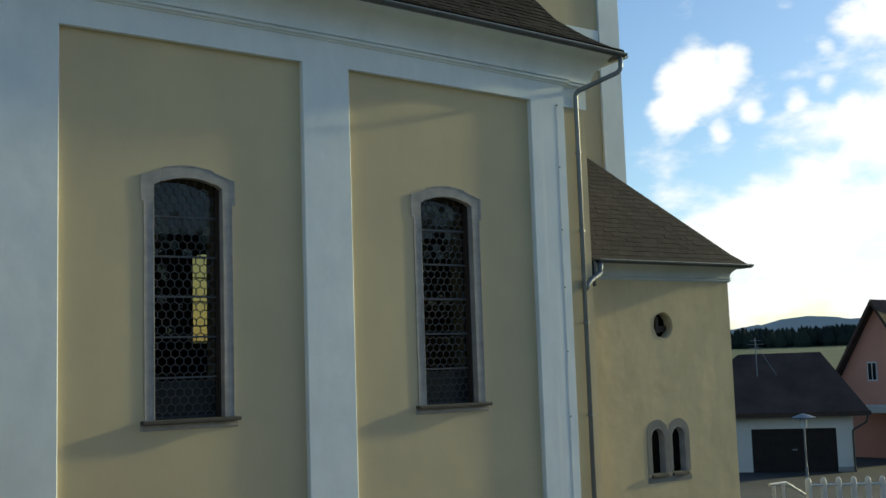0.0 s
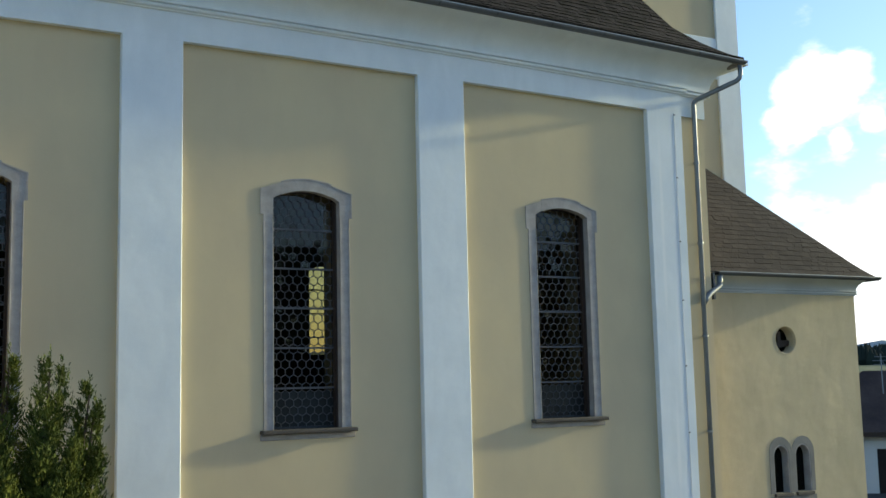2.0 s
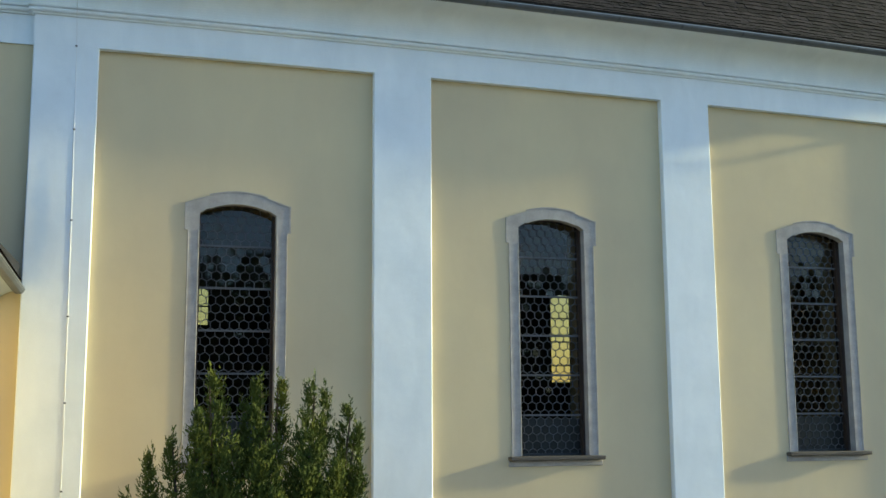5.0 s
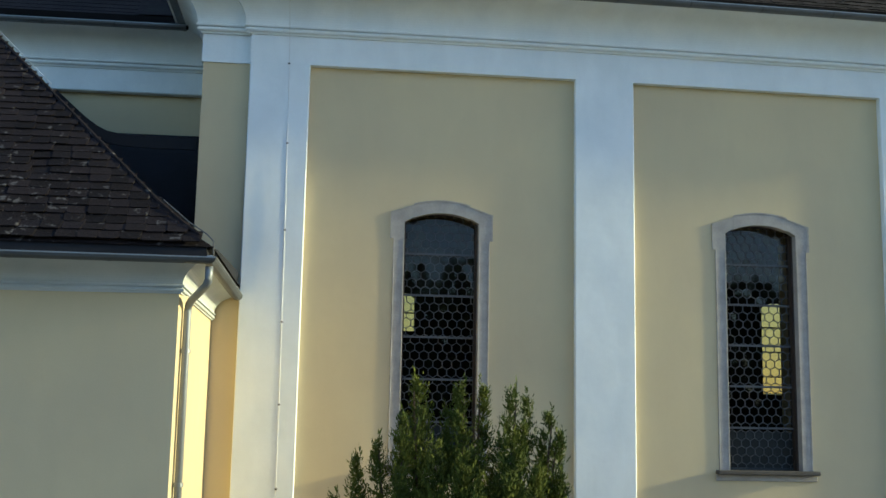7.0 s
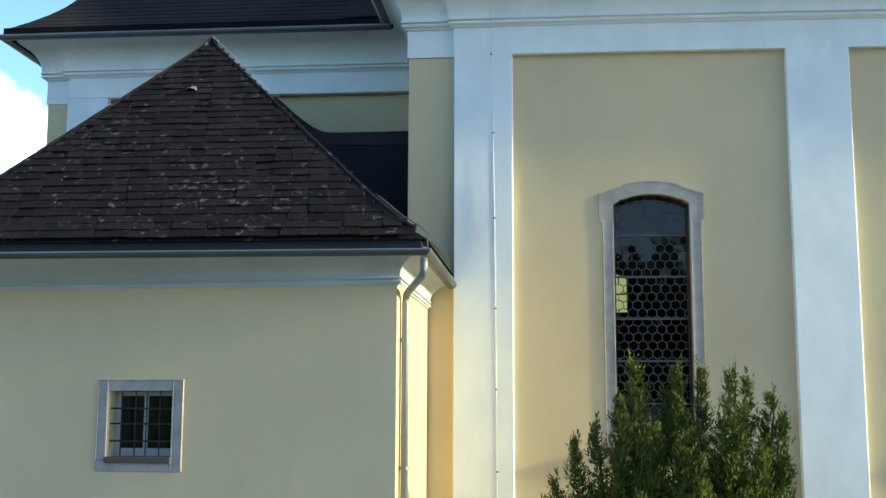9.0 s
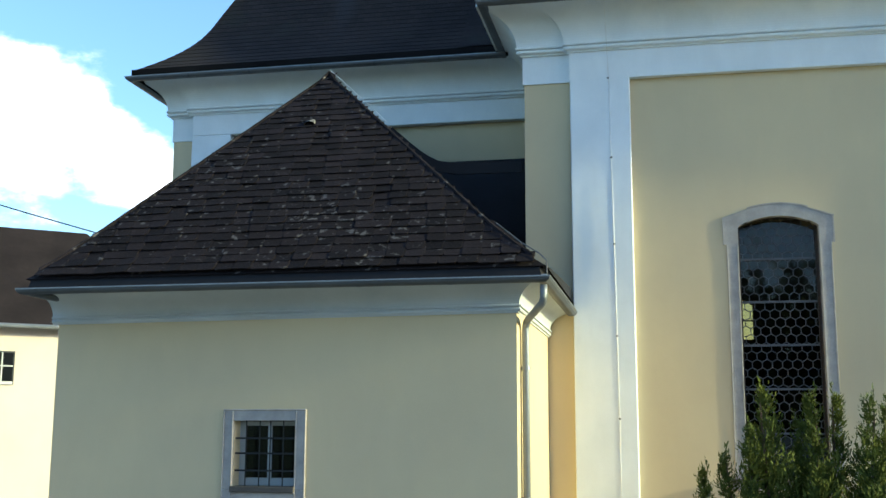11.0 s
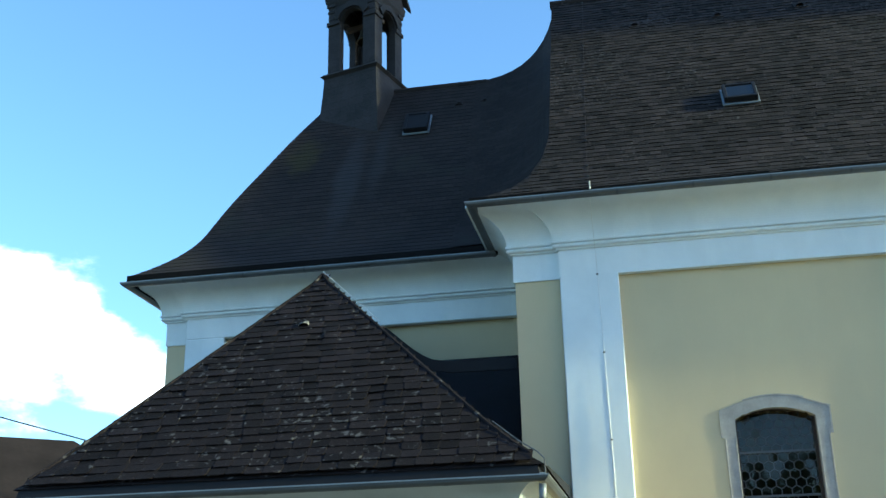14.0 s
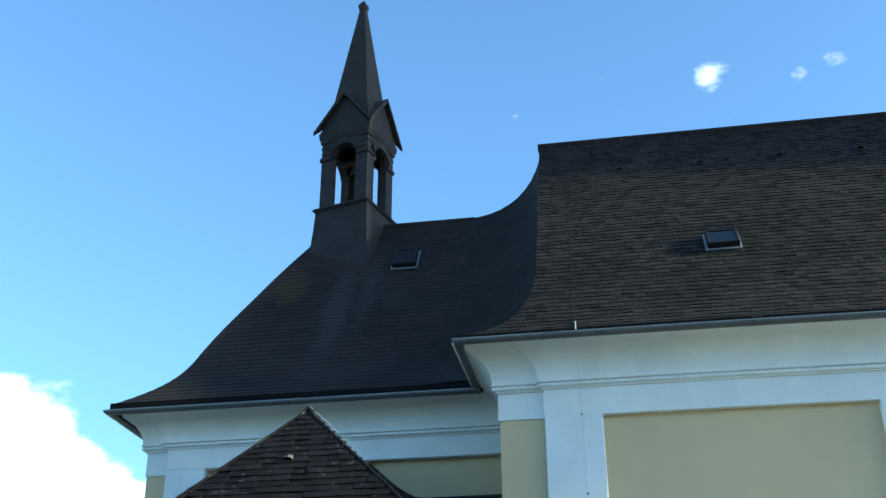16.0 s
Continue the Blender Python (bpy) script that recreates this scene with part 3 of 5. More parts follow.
tile_field("tiles", levels_of(9.62, 15.92, 0.104, NXL, NXR, NYF, mirror(NYF)), TILE_FAR, nave_roof, width=0.155, lift=0.014, drop=nave_drop)
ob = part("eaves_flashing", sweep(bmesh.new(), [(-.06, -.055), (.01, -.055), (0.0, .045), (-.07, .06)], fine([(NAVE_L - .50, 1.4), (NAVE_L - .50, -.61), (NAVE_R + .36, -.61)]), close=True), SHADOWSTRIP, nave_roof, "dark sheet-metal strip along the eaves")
settle(ob, EAVES_SETTLE)
part("ridge_cap", tube(bmesh.new(), [(-1.06, AXIS, 6.31), (12.9, AXIS, 6.31)], 0.09, 8), TILE_FAR, nave_roof)

# ---------------------------------------------------------------- choir
CH_L, CH_Y, CH_PIL, CH_B = -7.50, 2.0, 1.86, 7.6
bm = boxed(CH_L, NAVE_L - 0.002, CH_Y, CH_Y + 0.7, -0.3, 9.4)
tagged(link("wall_choir", bm, YELLOW), "pale yellow limewashed choir wall", "wall", kind="structure")
tagged(link("wall_choir_end", boxed(CH_L, CH_L + 0.7, CH_Y + 0.702, CH_B, -0.3, 9.4), YELLOW), "pale yellow end wall of the choir", "wall", kind="structure")
tagged(link("wall_choir_back", boxed(CH_L + .702, NAVE_L - .002, CH_B - .7, CH_B, -0.3, 9.4), YELLOW), "pale yellow back wall of the choir", "wall", kind="structure")
tagged(link("pilaster", boxed(-7.12, -6.45, CH_PIL, CH_Y - .001, -0.3, FRIEZE_Z + .049, bevel=0.012), WHITE), "white limewashed corner pilaster of the choir", "pilaster", kind="structure")
tagged(link("frieze", boxed(-7.12, NAVE_L - .03, CH_PIL, CH_Y - .001, FRIEZE_Z + .05, 9.3, bevel=0.012), WHITE), "white limewashed frieze of the choir", "frieze", kind="structure")
tagged(link("frieze", boxed(CH_L - .02, -7.122, CH_Y - .025, CH_Y + .3, FRIEZE_Z, 9.3, bevel=0.008), WHITE), "white limewashed frieze of the choir", "frieze", kind="structure")
cornice([(CH_L - .02, CH_B), (CH_L - .02, CH_Y - .03), (-7.12, CH_Y - .03), (-7.12, CH_PIL), (NAVE_L - .05, CH_PIL)], MOULD_Z)
gutter_run([(CH_L - .45, CH_B), (CH_L - .45, 1.28), (NAVE_L - .42, 1.28)], 9.50, mat=PALEZINC)
CYF = ([9.62, 9.75, 10.0, 10.5, 14.36], [1.29, 1.48, 1.78, 2.28, AXIS - .02])
CXL = ([9.62, 9.75, 10.0, 10.3, 11.4, 12.25, 13.2, 13.9, 14.36], [-7.92, -7.68, -7.40, -7.2, -6.88, -6.5, -6.1, -5.72, -5.5])
CXL, CYF = soften(CXL), soften(CYF, 4)
CXR = ([9.62, 14.36], [-1.3, -1.3])
choir_roof = thing("choir_roof", (0, 0, 9.6), "steep dark tiled choir roof, hipped, sweeping up to the nave", "roof", kind="structure")
bm = course_roof(bmesh.new(), levels_of(9.62, 14.36, 0.105, CXL, CXR, CYF, mirror(CYF)), 0.005)
# the saddle that sweeps up from the choir's ridge to the nave's verge
rows = []
for k in range(25):
    s = k / 24
    zn, zc = 9.70 + (15.93 - 9.70) * s, 9.64 + (14.37 - 9.64) * s
    c = Vector((-2.6, float(np.interp(zc, *CYF)) - 0.02 * (1 - s), zc + 0.02))
    e = Vector((float(np.interp(zn, *NXL)) + .05, max(1.29, float(np.interp(zn, *NYF)) + .03), zn - .01))
    m = Vector((-1.25, c.y, c.z + 0.02))
    rows.append([bm.verts.new((c * (1 - t) + m * t) * (1 - t) + (m * (1 - t) + e * t) * t) for t in (j / 10 for j in range(11))])
for r, q in zip(rows, rows[1:]):
    for j in range(10):
        bm.faces.new((r[j], r[j + 1], q[j + 1], q[j]))
for v in bm.verts:
    v.co.z -= 9.6
part("roof_slope", bm, TILE_CHOIR, choir_roof)
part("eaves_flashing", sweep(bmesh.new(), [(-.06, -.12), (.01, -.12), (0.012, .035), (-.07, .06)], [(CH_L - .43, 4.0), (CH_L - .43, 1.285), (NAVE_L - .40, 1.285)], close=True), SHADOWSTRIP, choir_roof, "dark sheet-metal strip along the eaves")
part("ridge_cap", tube(bmesh.new(), [(-5.6, AXIS, 4.74), (-2.4, AXIS, 4.74)], 0.08, 8), TILE_CHOIR, choir_roof)

# ---------------------------------------------------------------- sacristy
SA_L, SA_R, SA_Y, SA_Z = -6.66, -1.15, -2.97, 5.10
EAVE_L = -6.42                      # the eaves hardly overhang on that side
SW = (-4.345, -3.605, 3.26, 4.005)
SA_TURN = -4.0                      # the front wall stands slightly askew
hole = [(SW[0] - SA_R, SW[2]), (SW[0] - SA_R, SW[3]), (SW[1] - SA_R, SW[3]), (SW[1] - SA_R, SW[2])]
bm = pierced_wall(SA_L - SA_R, 0, -0.3, SA_Z + .3, [hole], 0, 0.5)
ob = tagged(link("wall_sacristy", bm, YELLOW), "pale yellow limewashed sacristy wall with a small window", "wall", kind="structure")
ob.matrix_world = pose(SA_R, SA_Y, 0, 0, 0, SA_TURN)
SA_YL = SA_Y + (SA_R - SA_L) * math.sin(radians(-SA_TURN))
tagged(link("wall_sacristy_side", boxed(SA_R - .5, SA_R, SA_Y + .502, WALL_Y - .002, -0.3, SA_Z + .3), YELLOW), "sunlit yellow side wall of the sacristy", "wall", kind="structure")
tagged(link("wall_sacristy_far_side", boxed(SA_L, SA_L + .5, SA_Y + .502, CH_PIL - .002, -0.3, SA_Z + .3), YELLOW), "pale yellow side wall of the sacristy", "wall", kind="structure")
SMALL_CORNICE = [(0.0, 0.02), (0.02, 0.02), (0.024, 0.036), (0.044, 0.040), (0.050, 0.052), (0.046, 0.068), (0.030, 0.074), (0.034, 0.084), (0.056, 0.088), (0.056, 0.104), (0.035, 0.112)] + [(0.36 - 0.325 * math.cos(a), 0.112 + 0.228 * math.sin(a)) for a in (math.pi / 2 * k / 14 for k in range(1, 15))] + [(0.36, 0.37), (0.0, 0.37)]


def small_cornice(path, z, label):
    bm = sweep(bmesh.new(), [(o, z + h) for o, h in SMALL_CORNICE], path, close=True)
    return tagged(link("cornice", bm, SHADEWHITE), label, "cornice", kind="structure")


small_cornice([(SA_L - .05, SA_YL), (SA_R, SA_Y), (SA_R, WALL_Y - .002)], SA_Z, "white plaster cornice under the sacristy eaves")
gutter_run([(EAVE_L - .19, CH_PIL - .1), (EAVE_L - .19, SA_Y - .42), (SA_R + .33, SA_Y - .42), (SA_R + .33, -0.06)], 5.435)
APEX = Vector((-4.04, -0.5, 8.685))
SYF = ([5.55, 5.75, 6.1, 8.685], [SA_Y - .40, SA_Y - .20, SA_Y + .08, APEX.y])
SXL = ([5.55, 5.75, 6.1, 8.685], [EAVE_L - .20, EAVE_L + .03, EAVE_L + .37, APEX.x])
SXR = ([5.55, 5.75, 6.1, 8.685], [SA_R + .36, SA_R + .08, SA_R - .32, APEX.x])
sacristy_roof = thing("sacristy_roof", (0, 0, 5.5), "hipped roof of lichen-spotted dark grey tiles", "roof", kind="structure")
bm = bmesh.new()
lv = levels_of(5.55, 8.685, 0.10, SXL, SXR, SYF, ([5.55, 8.685], [CH_PIL, CH_PIL]))
course_roof(bm, lv, 0.004)
for v in bm.verts:
    v.co.z -= 5.5
part("roof_deck", bm, TILE, sacristy_roof)
bm = bmesh.new()
vs = [bm.verts.new(p) for p in ((-4.2, CH_Y - .2, 8.0), (NAVE_L, CH_Y - .2, 8.0), (NAVE_L, 0.0, 6.0), (-2.0, 0.0, 6.0))]
bm.faces.new(vs)
bmesh.ops.solidify(bm, geom=bm.faces[:], thickness=0.04)
tagged(link("valley_roof", bm, LEADSHEET), "dark sheet-metal roof between sacristy and nave", "roof", kind="structure")
crest = [(-3.47, 8.20), (-3.34, 8.15), (-3.21, 8.04), (-3.08, 7.92), (-2.95, 7.81), (-2.81, 7.71), (-2.67, 7.64), (-2.45, 7.60), (-2.1, 7.59), (-1.5, 7.59)]
bm = prism(bmesh.new(), crest + [(x, z - .16) for x, z in crest[::-1]], 0.30, 0.34)
tagged(link("valley_flashing", bm, DARKMETAL), "curved dark sheet-metal upstand along the valley", "flashing", kind="structure")

# ---------------------------------------------------------------- nave windows: stone surround, leaded hexagon panes
HEX = 0.1245                      # across flats
CAME_Y = WALL_Y + 0.225


def cell_rows(w, z0, z1):
    """Centres of the hexagons that fill an opening w wide from z0 to z1."""
    r = HEX / math.sqrt(3)
    n = int((z1 - z0) / (1.5 * r)) + 2
    for k in range(n):
        z = z0 + k * 1.5 * r
        m = int(w / HEX) + 2
        for j in range(-m // 2, m // 2 + 1):
            x = (j + 0.5 * (k % 2)) * HEX
            if abs(x) < w / 2 + 0.03 and z < z1 + 0.03:
                yield x, z


def hexagon(bm, x, z, r, y):
    return [bm.verts.new((x + r * math.sin(a), y, z + r * math.cos(a))) for a in (math.pi / 3 * k for k in range(6))]


def came_net(w, z0, z1, y):
    """The lead net round all panes, as one mesh."""
    bm = bmesh.new()
    r = HEX / math.sqrt(3)
    for x, z in cell_rows(w, z0, z1):
        o, i, d = hexagon(bm, x, z, r, y), hexagon(bm, x, z, r - 0.0065, y - 0.004), hexagon(bm, x, z, r - 0.0065, y + 0.01)
        for k in range(6):
            j = (k + 1) % 6
            bm.faces.new((o[k], o[j], i[j], i[k])), bm.faces.new((i[k], i[j], d[j], d[k]))
    return bm


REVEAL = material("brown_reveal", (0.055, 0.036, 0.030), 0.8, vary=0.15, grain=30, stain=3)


def nave_window(at, name, seed):
    """A tall leaded window in a stone surround with ears, seen from outside; its origin is the middle of the sill in the wall's face."""
    win = thing(name, at, "tall arched leaded window with hexagon panes in grey stone surround", "window", "nave windows", "structure")
    h, w = WIN_Z1 - WIN_Z0, WIN_W
    f, b = -0.009, 0.11
    for s in (-1, 1):
        bm = boxed(*sorted((s * w / 2, s * (w / 2 + 0.15))), f, b, 0.0, h - 0.36)
        part("jamb", bm, STONE, win)
        for o in (0.002, 0.133):
            part("jamb_bead", boxed(*sorted((s * (w / 2 + o), s * (w / 2 + o + 0.015))), f - .007, f - .0005, 0.0, h - 0.362, bevel=.003), STONE, win)
        bm = bmesh.new()
        a, e = s * w / 2, s * (w / 2 + 0.19)
        prism(bm, [(a, h - 0.36), (e, h - 0.36), (e, h - 0.005), (s * (w / 2 - 0.12), h + 0.10), (s * (w / 2 - 0.12), h - 0.06), (a, h - 0.13)][::s], f, b)
        part("ear", bm, STONE, win)
        part("ear_bead", prism(bmesh.new(), [(e, h - .36), (e, h - .005), (s * (w / 2 - .12), h + .10), (s * (w / 2 - .12), h + .082), (e - s * .018, h - .017), (e - s * .018, h - .36)][::-s], f - .007, f - .0005), STONE, win)
    low, top = arch(-w / 2 + 0.121, w / 2 - 0.121, 0, h, 0.075), arch(-w / 2 + 0.121, w / 2 - 0.121, 0, h + 0.175, 0.055)
    part("arch_stone", prism(bmesh.new(), low[1:-1] + top[1:-1][::-1], f, b), STONE, win)
    part("arch_bead", prism(bmesh.new(), [(x, z - .018) for x, z in top[1:-1]] + top[1:-1][::-1], f - .007, f - .0005), STONE, win)
    part("arch_bead", prism(bmesh.new(), low[1:-1] + [(x, z + .016) for x, z in low[1:-1][::-1]], f - .006, f - .0005), STONE, win)
    part("sill", boxed(-w / 2 - 0.20, w / 2 + 0.20, -0.13, b, -0.055, -0.001, bevel=0.01), SILL, win, "dark weathered stone sill")
    part("sill_apron", boxed(-w / 2 - 0.20, w / 2 + 0.20, -0.025, 0.02, -0.14, -0.056, bevel=0.01), STONE, win)
    y = CAME_Y - WALL_Y
    for s in (-1, 1):
        part("reveal", boxed(*sorted((s * (w / 2 + .001), s * (w / 2 + 0.055))), b + .001, y + .1, 0.0, h - 0.05), REVEAL, win, "dark brown reveal behind the stone jamb")
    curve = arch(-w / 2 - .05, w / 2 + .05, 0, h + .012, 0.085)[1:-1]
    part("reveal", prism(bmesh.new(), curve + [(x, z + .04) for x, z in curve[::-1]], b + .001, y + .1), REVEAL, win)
    part("lead_net", came_net(w, 0.03, h, y), LEAD, win)
    bars = 5
    for k in range(1, bars + 1):
        z = h * k / (bars + 0.95)
        part("saddle_bar", boxed(-w / 2, w / 2, y - 0.03, y - 0.008, z - 0.014, z + 0.014), LEAD, win)
    for s in (-1, 1):
        part("frame_post", boxed(*sorted((s * w / 2, s * (w / 2 - 0.03))), y - 0.045, y + 0.02, 0, h - 0.1), DARKWOOD, win)
    part("frame_foot", boxed(-w / 2, w / 2, y - 0.03, y + 0.02, 0, 0.03), IRON, win)
    bm = bmesh.new()
    bm.faces.new(hexagon(bm, 0, 0, HEX / math.sqrt(3) - 0.007, 0))
    pane = bpy.data.meshes.new("pane")
    bm.to_mesh(pane), bm.free()
    pane.materials.append(PANE)
    dull = pane.copy()
    dull.materials[0] = DULL
    rnd = random.Random(seed)
    tilts = [(rnd.gauss(0, .35), rnd.gauss(0, .35)) for _ in range(bars + 2)]      # each leaded panel sits a little differently
    for x, z in cell_rows(w, 0.03, h):
        panel = int(z / h * (bars + 0.95))
        ob = new("pane", dull if panel == 0 else pane)
        ob.parent = win
        ob.matrix_local = pose(x, y + 0.006, z, tilts[panel][0] + rnd.gauss(0, .4), 0, tilts[panel][1] + rnd.gauss(0, .5))
        ob.visible_shadow = False
    return win


for k, (a, b, c) in enumerate(BAYS):
    nave_window((c, WALL_Y, WIN_Z0), "window_%d" % (k + 1), 4 + k)

for k, ((a, b), foot) in enumerate(zip(OPP, OPP_Z)):
    win = thing("window_%d" % (k + 4), ((a + b) / 2, NAVE_B - 0.12, foot), "bright yellowish leaded window on the nave's other side", "window", "far nave windows", "structure")
    part("pane", boxed(-(b - a) / 2, (b - a) / 2, 0, 0.006, 0, 6.66 - foot), FARPANE, win)
    for z in (0.4, 0.95, 1.5)[:3 if foot < 5 else 1]:
        part("saddle_bar", boxed(-(b - a) / 2, (b - a) / 2, -0.04, -0.015, z - .014, z + .014), LEAD, win)

# ---------------------------------------------------------------- sacristy window
sw_c = (SW[0] + SW[1]) / 2
win = thing("window_7", (sw_c, SA_Y + (SA_R - sw_c) * math.sin(radians(-SA_TURN)), SW[2]), "small barred window in a grey stone frame", "window", kind="structure", rz=SA_TURN)
w, h = SW[1] - SW[0], SW[3] - SW[2]
for s in (-1, 1):
    part("jamb", boxed(*sorted((s * (w / 2 - .005), s * (w / 2 + 0.125))), -0.012, 0.22, -0.001, h + .001, bevel=0.006), STONE, win)
    for o in (.0, .108):
        part("jamb_bead", boxed(*sorted((s * (w / 2 + o), s * (w / 2 + o + .016))), -0.024, -0.0125, -.10, h + .10, bevel=.004), STONE, win)
part("lintel", boxed(-w / 2 - .125, w / 2 + .125, -0.012, 0.22, h - .005, h + 0.125, bevel=0.006), STONE, win)
part("lintel_bead", boxed(-w / 2 - .124, w / 2 + .124, -0.024, -0.0125, h + .106, h + .122, bevel=.004), STONE, win)
part("foot_stone", boxed(-w / 2 - .125, w / 2 + .125, -0.012, 0.22, -0.125, -0.002, bevel=0.006), STONE, win)
part("sill", boxed(-w / 2 - .01, w / 2 + .01, -0.05, 0.2, -0.03, 0.035, bevel=0.006), SILL, win, "dark stone inner sill")
for x in (0.19, 0.41, 0.58, 0.79):
    part("grille_bar", tube(bmesh.new(), [((x - .5) * w, 0.03, 0.03), ((x - .5) * w, 0.03, h)], 0.0075, 8), BLACKIRON, win)
for z in (0.27, 0.52, 0.74):
    part("grille_bar", boxed(-w / 2, w / 2, 0.038, 0.046, z * h - .010, z * h + .010), BLACKIRON, win)
bm = bmesh.new()
for x0, x1, z0, z1 in ((-w / 2 + .005, -w / 2 + .075, .035, h - .01), (w / 2 - .05, w / 2 - .005, .035, h - .01), (-0.024, 0.024, .12, h - .055), (-w / 2 + .076, w / 2 - .051, .035, .12), (-w / 2 + .076, w / 2 - .051, h - .055, h - .01)):
    box(bm, x0, x1, 0.15, 0.19, z0, z1, bevel=0.004)
part("casement", bm, material("grey_white_paint", (0.36, 0.37, 0.37), 0.5, vary=0.05), win, "white painted wooden casement")
for x0, x1 in ((-w / 2 + .076, -0.025), (0.025, w / 2 - .051)):
    ob = part("pane", boxed(x0, x1, 0.165, 0.169, .121, h - .056), WINDOWGLASS, win)
    ob.visible_shadow = False
# dark sheet in place of the room's shade
part("room_back", boxed(-w / 2 - .2, w / 2 + .2, 0.6, 0.62, -0.2, h + .2), DARKWOOD, win, "dark sheet for the unlit room behind the panes")

# ---------------------------------------------------------------- downpipes and gutters' elbows


def pipe(points, label, clips=(), r=0.052, wall=0.10):
    ob = thing("downpipe", (points[-1][0], points[-1][1], points[-1][2]), label, "downpipe")
    o = Vector(ob.location)
    pts = [Vector(p) - o for p in bend(points, 0.10, 6)]
    part("pipe", tube(bmesh.new(), pts, r, 14), ZINC, ob, smooth=True)
    for z in clips:
        part("clamp", tube(bmesh.new(), [(0, 0, z - o.z - .02), (0, 0, z - o.z + .02)], r + 0.012, 14), ZINC, ob)
        part("bracket", boxed(-.012, .012, 0, wall, z - o.z - .012, z - o.z + .012), ZINC, ob)
    return ob


gx = SA_R + .33
pipe([(gx, SA_Y - .38, 5.36), (gx, SA_Y - .38, 5.19), (SA_R + .070, SA_Y + .20, 5.04), (SA_R + .070, SA_Y + .20, -0.05)], "silvery zinc downpipe on the sacristy corner", (4.55, 3.2, 1.6), r=0.040, wall=0.02)
pipe([(NAVE_R + .27, -0.60, 9.24), (NAVE_R + .27, -0.60, 9.0), (NAVE_R - .26, 0.03, 8.70), (NAVE_R - .26, 0.03, -0.1)], "tall grey zinc downpipe at the nave corner", (7.6, 6.2, 4.6, 3.0), r=0.042, wall=0.07)

# ---------------------------------------------------------------- lightning conductors


def conductor(name_points, label, r=0.004, clips=(), mat=None):
    ob = thing("lightning_conductor", name_points[0], label, "wire")
    o = Vector(name_points[0])
    part("wire", tube(bmesh.new(), [Vector(p) - o for p in name_points], r, 6), mat or WIRE, ob)
    for p in clips:
        q = Vector(p) - o
        part("clip", boxed(q.x - .014, q.x + .014, q.y - .008, q.y + .018, q.z - .01, q.z + .01), IRON, ob)
    return ob


conductor([(-0.29, -0.52, 9.5), (-0.29, -0.10, 9.05), (-0.28, -0.002, 8.6), (-0.25, -0.002, 6.3), (-0.23, -0.002, 4.0), (-0.22, -0.002, 0.0)], "thin grey lightning conductor clipped to the pilaster",
          clips=[(-0.285, -0.002, 8.6), (-0.265, -0.002, 7.5), (-0.25, -0.002, 6.33), (-0.24, -0.002, 5.12), (-0.23, -0.002, 4.06), (-0.225, -0.002, 3.0)])
conductor([(12.98, -0.002, 8.42), (12.97, -0.002, 6.2), (12.97, -0.002, 0.0)], "thin grey lightning conductor on the corner pilaster", clips=[(12.98, -.002, z) for z in (8.4, 7.3, 6.2, 5.2, 4.1, 3.0)])
yz = [(float(np.interp(z, *NYF)) - .012, z + .006) for z in (9.66, 9.8, 10.0, 10.3, 11.0, 12.5, 14.0, 15.8)]
conductor([(-0.27, -0.68, 9.45)] + [(-0.27 - 0.02 * k, y, z) for k, (y, z) in enumerate(yz)], "lightning conductor running up the nave roof", r=0.003, mat=DOORWOOD, clips=[(-0.27 - 0.02 * k, y - .01, z + .01) for k, (y, z) in enumerate(yz)])
tagged(link("wire_clamp", tube(bmesh.new(), [(-0.27, -0.70, 9.58), (-0.27, -0.70, 9.64), (-0.27, -0.70, 9.69)], [0.013, 0.007, 0.012], 8), WHITEWOOD), "small pale wire clamp on the gutter edge", "clamp")
hip = [(float(np.interp(z, *SXR)), float(np.interp(z, *SYF)) - .02, z + .065) for z in (8.685, 8.2, 7.6, 7.0, 6.4, 6.0, 5.75, 5.6)]
conductor([(x + .01, y - .02, z + .035) for x, y, z in hip[:3]], "bright lightning conductor along the upper sacristy hip", r=0.0045)
conductor([(x, y, z + .02) for x, y, z in hip[5:]] + [(SA_R + .37, SA_Y - .47, 5.60), (SA_R + .38, SA_Y - .47, 5.40)], "grey lightning conductor bent over the sacristy eaves", r=0.007, mat=LEAD)

# ---------------------------------------------------------------- skylights and small roof fittings


def on_slope(x, z, prof, lift=0.0):
    """A pose on a front slope whose height-to-depth profile is given: x along the eaves, y up the slope."""
    y, y2 = float(np.interp(z, *prof)), float(np.interp(z + 0.1, *prof))
    a = math.degrees(math.atan2(0.1, y2 - y))
    return pose(x, y, z, a) @ Matrix.Translation((0, 0, lift))


def skylight(m, w, h, label, lid):
    ob = new("skylight")
    ob.matrix_world = m
    tagged(ob, label, "skylight", "roof skylights")
    part("flashing", boxed(-w / 2 - .03, w / 2 + .03, -.04, h + .03, 0, .03, bevel=.006), ZINC, ob)
    for x0, x1, y0, y1 in ((-w / 2, -w / 2 + .05, 0, h), (w / 2 - .05, w / 2, 0, h), (-w / 2 + .051, w / 2 - .051, 0, .05), (-w / 2 + .051, w / 2 - .051, h - .05, h)):
        part("frame_bar", boxed(x0, x1, y0, y1, .031, .13, bevel=.006), DARKMETAL, ob)
    part("pane", boxed(-w / 2 + .051, w / 2 - .051, .051, h - .051, .10, .112), lid, ob)
    return ob


SKYGLASS = material("dark_roof_glass", (0.008, 0.009, 0.011), 0.12, vary=0.02, bump=0, spec=0.3)
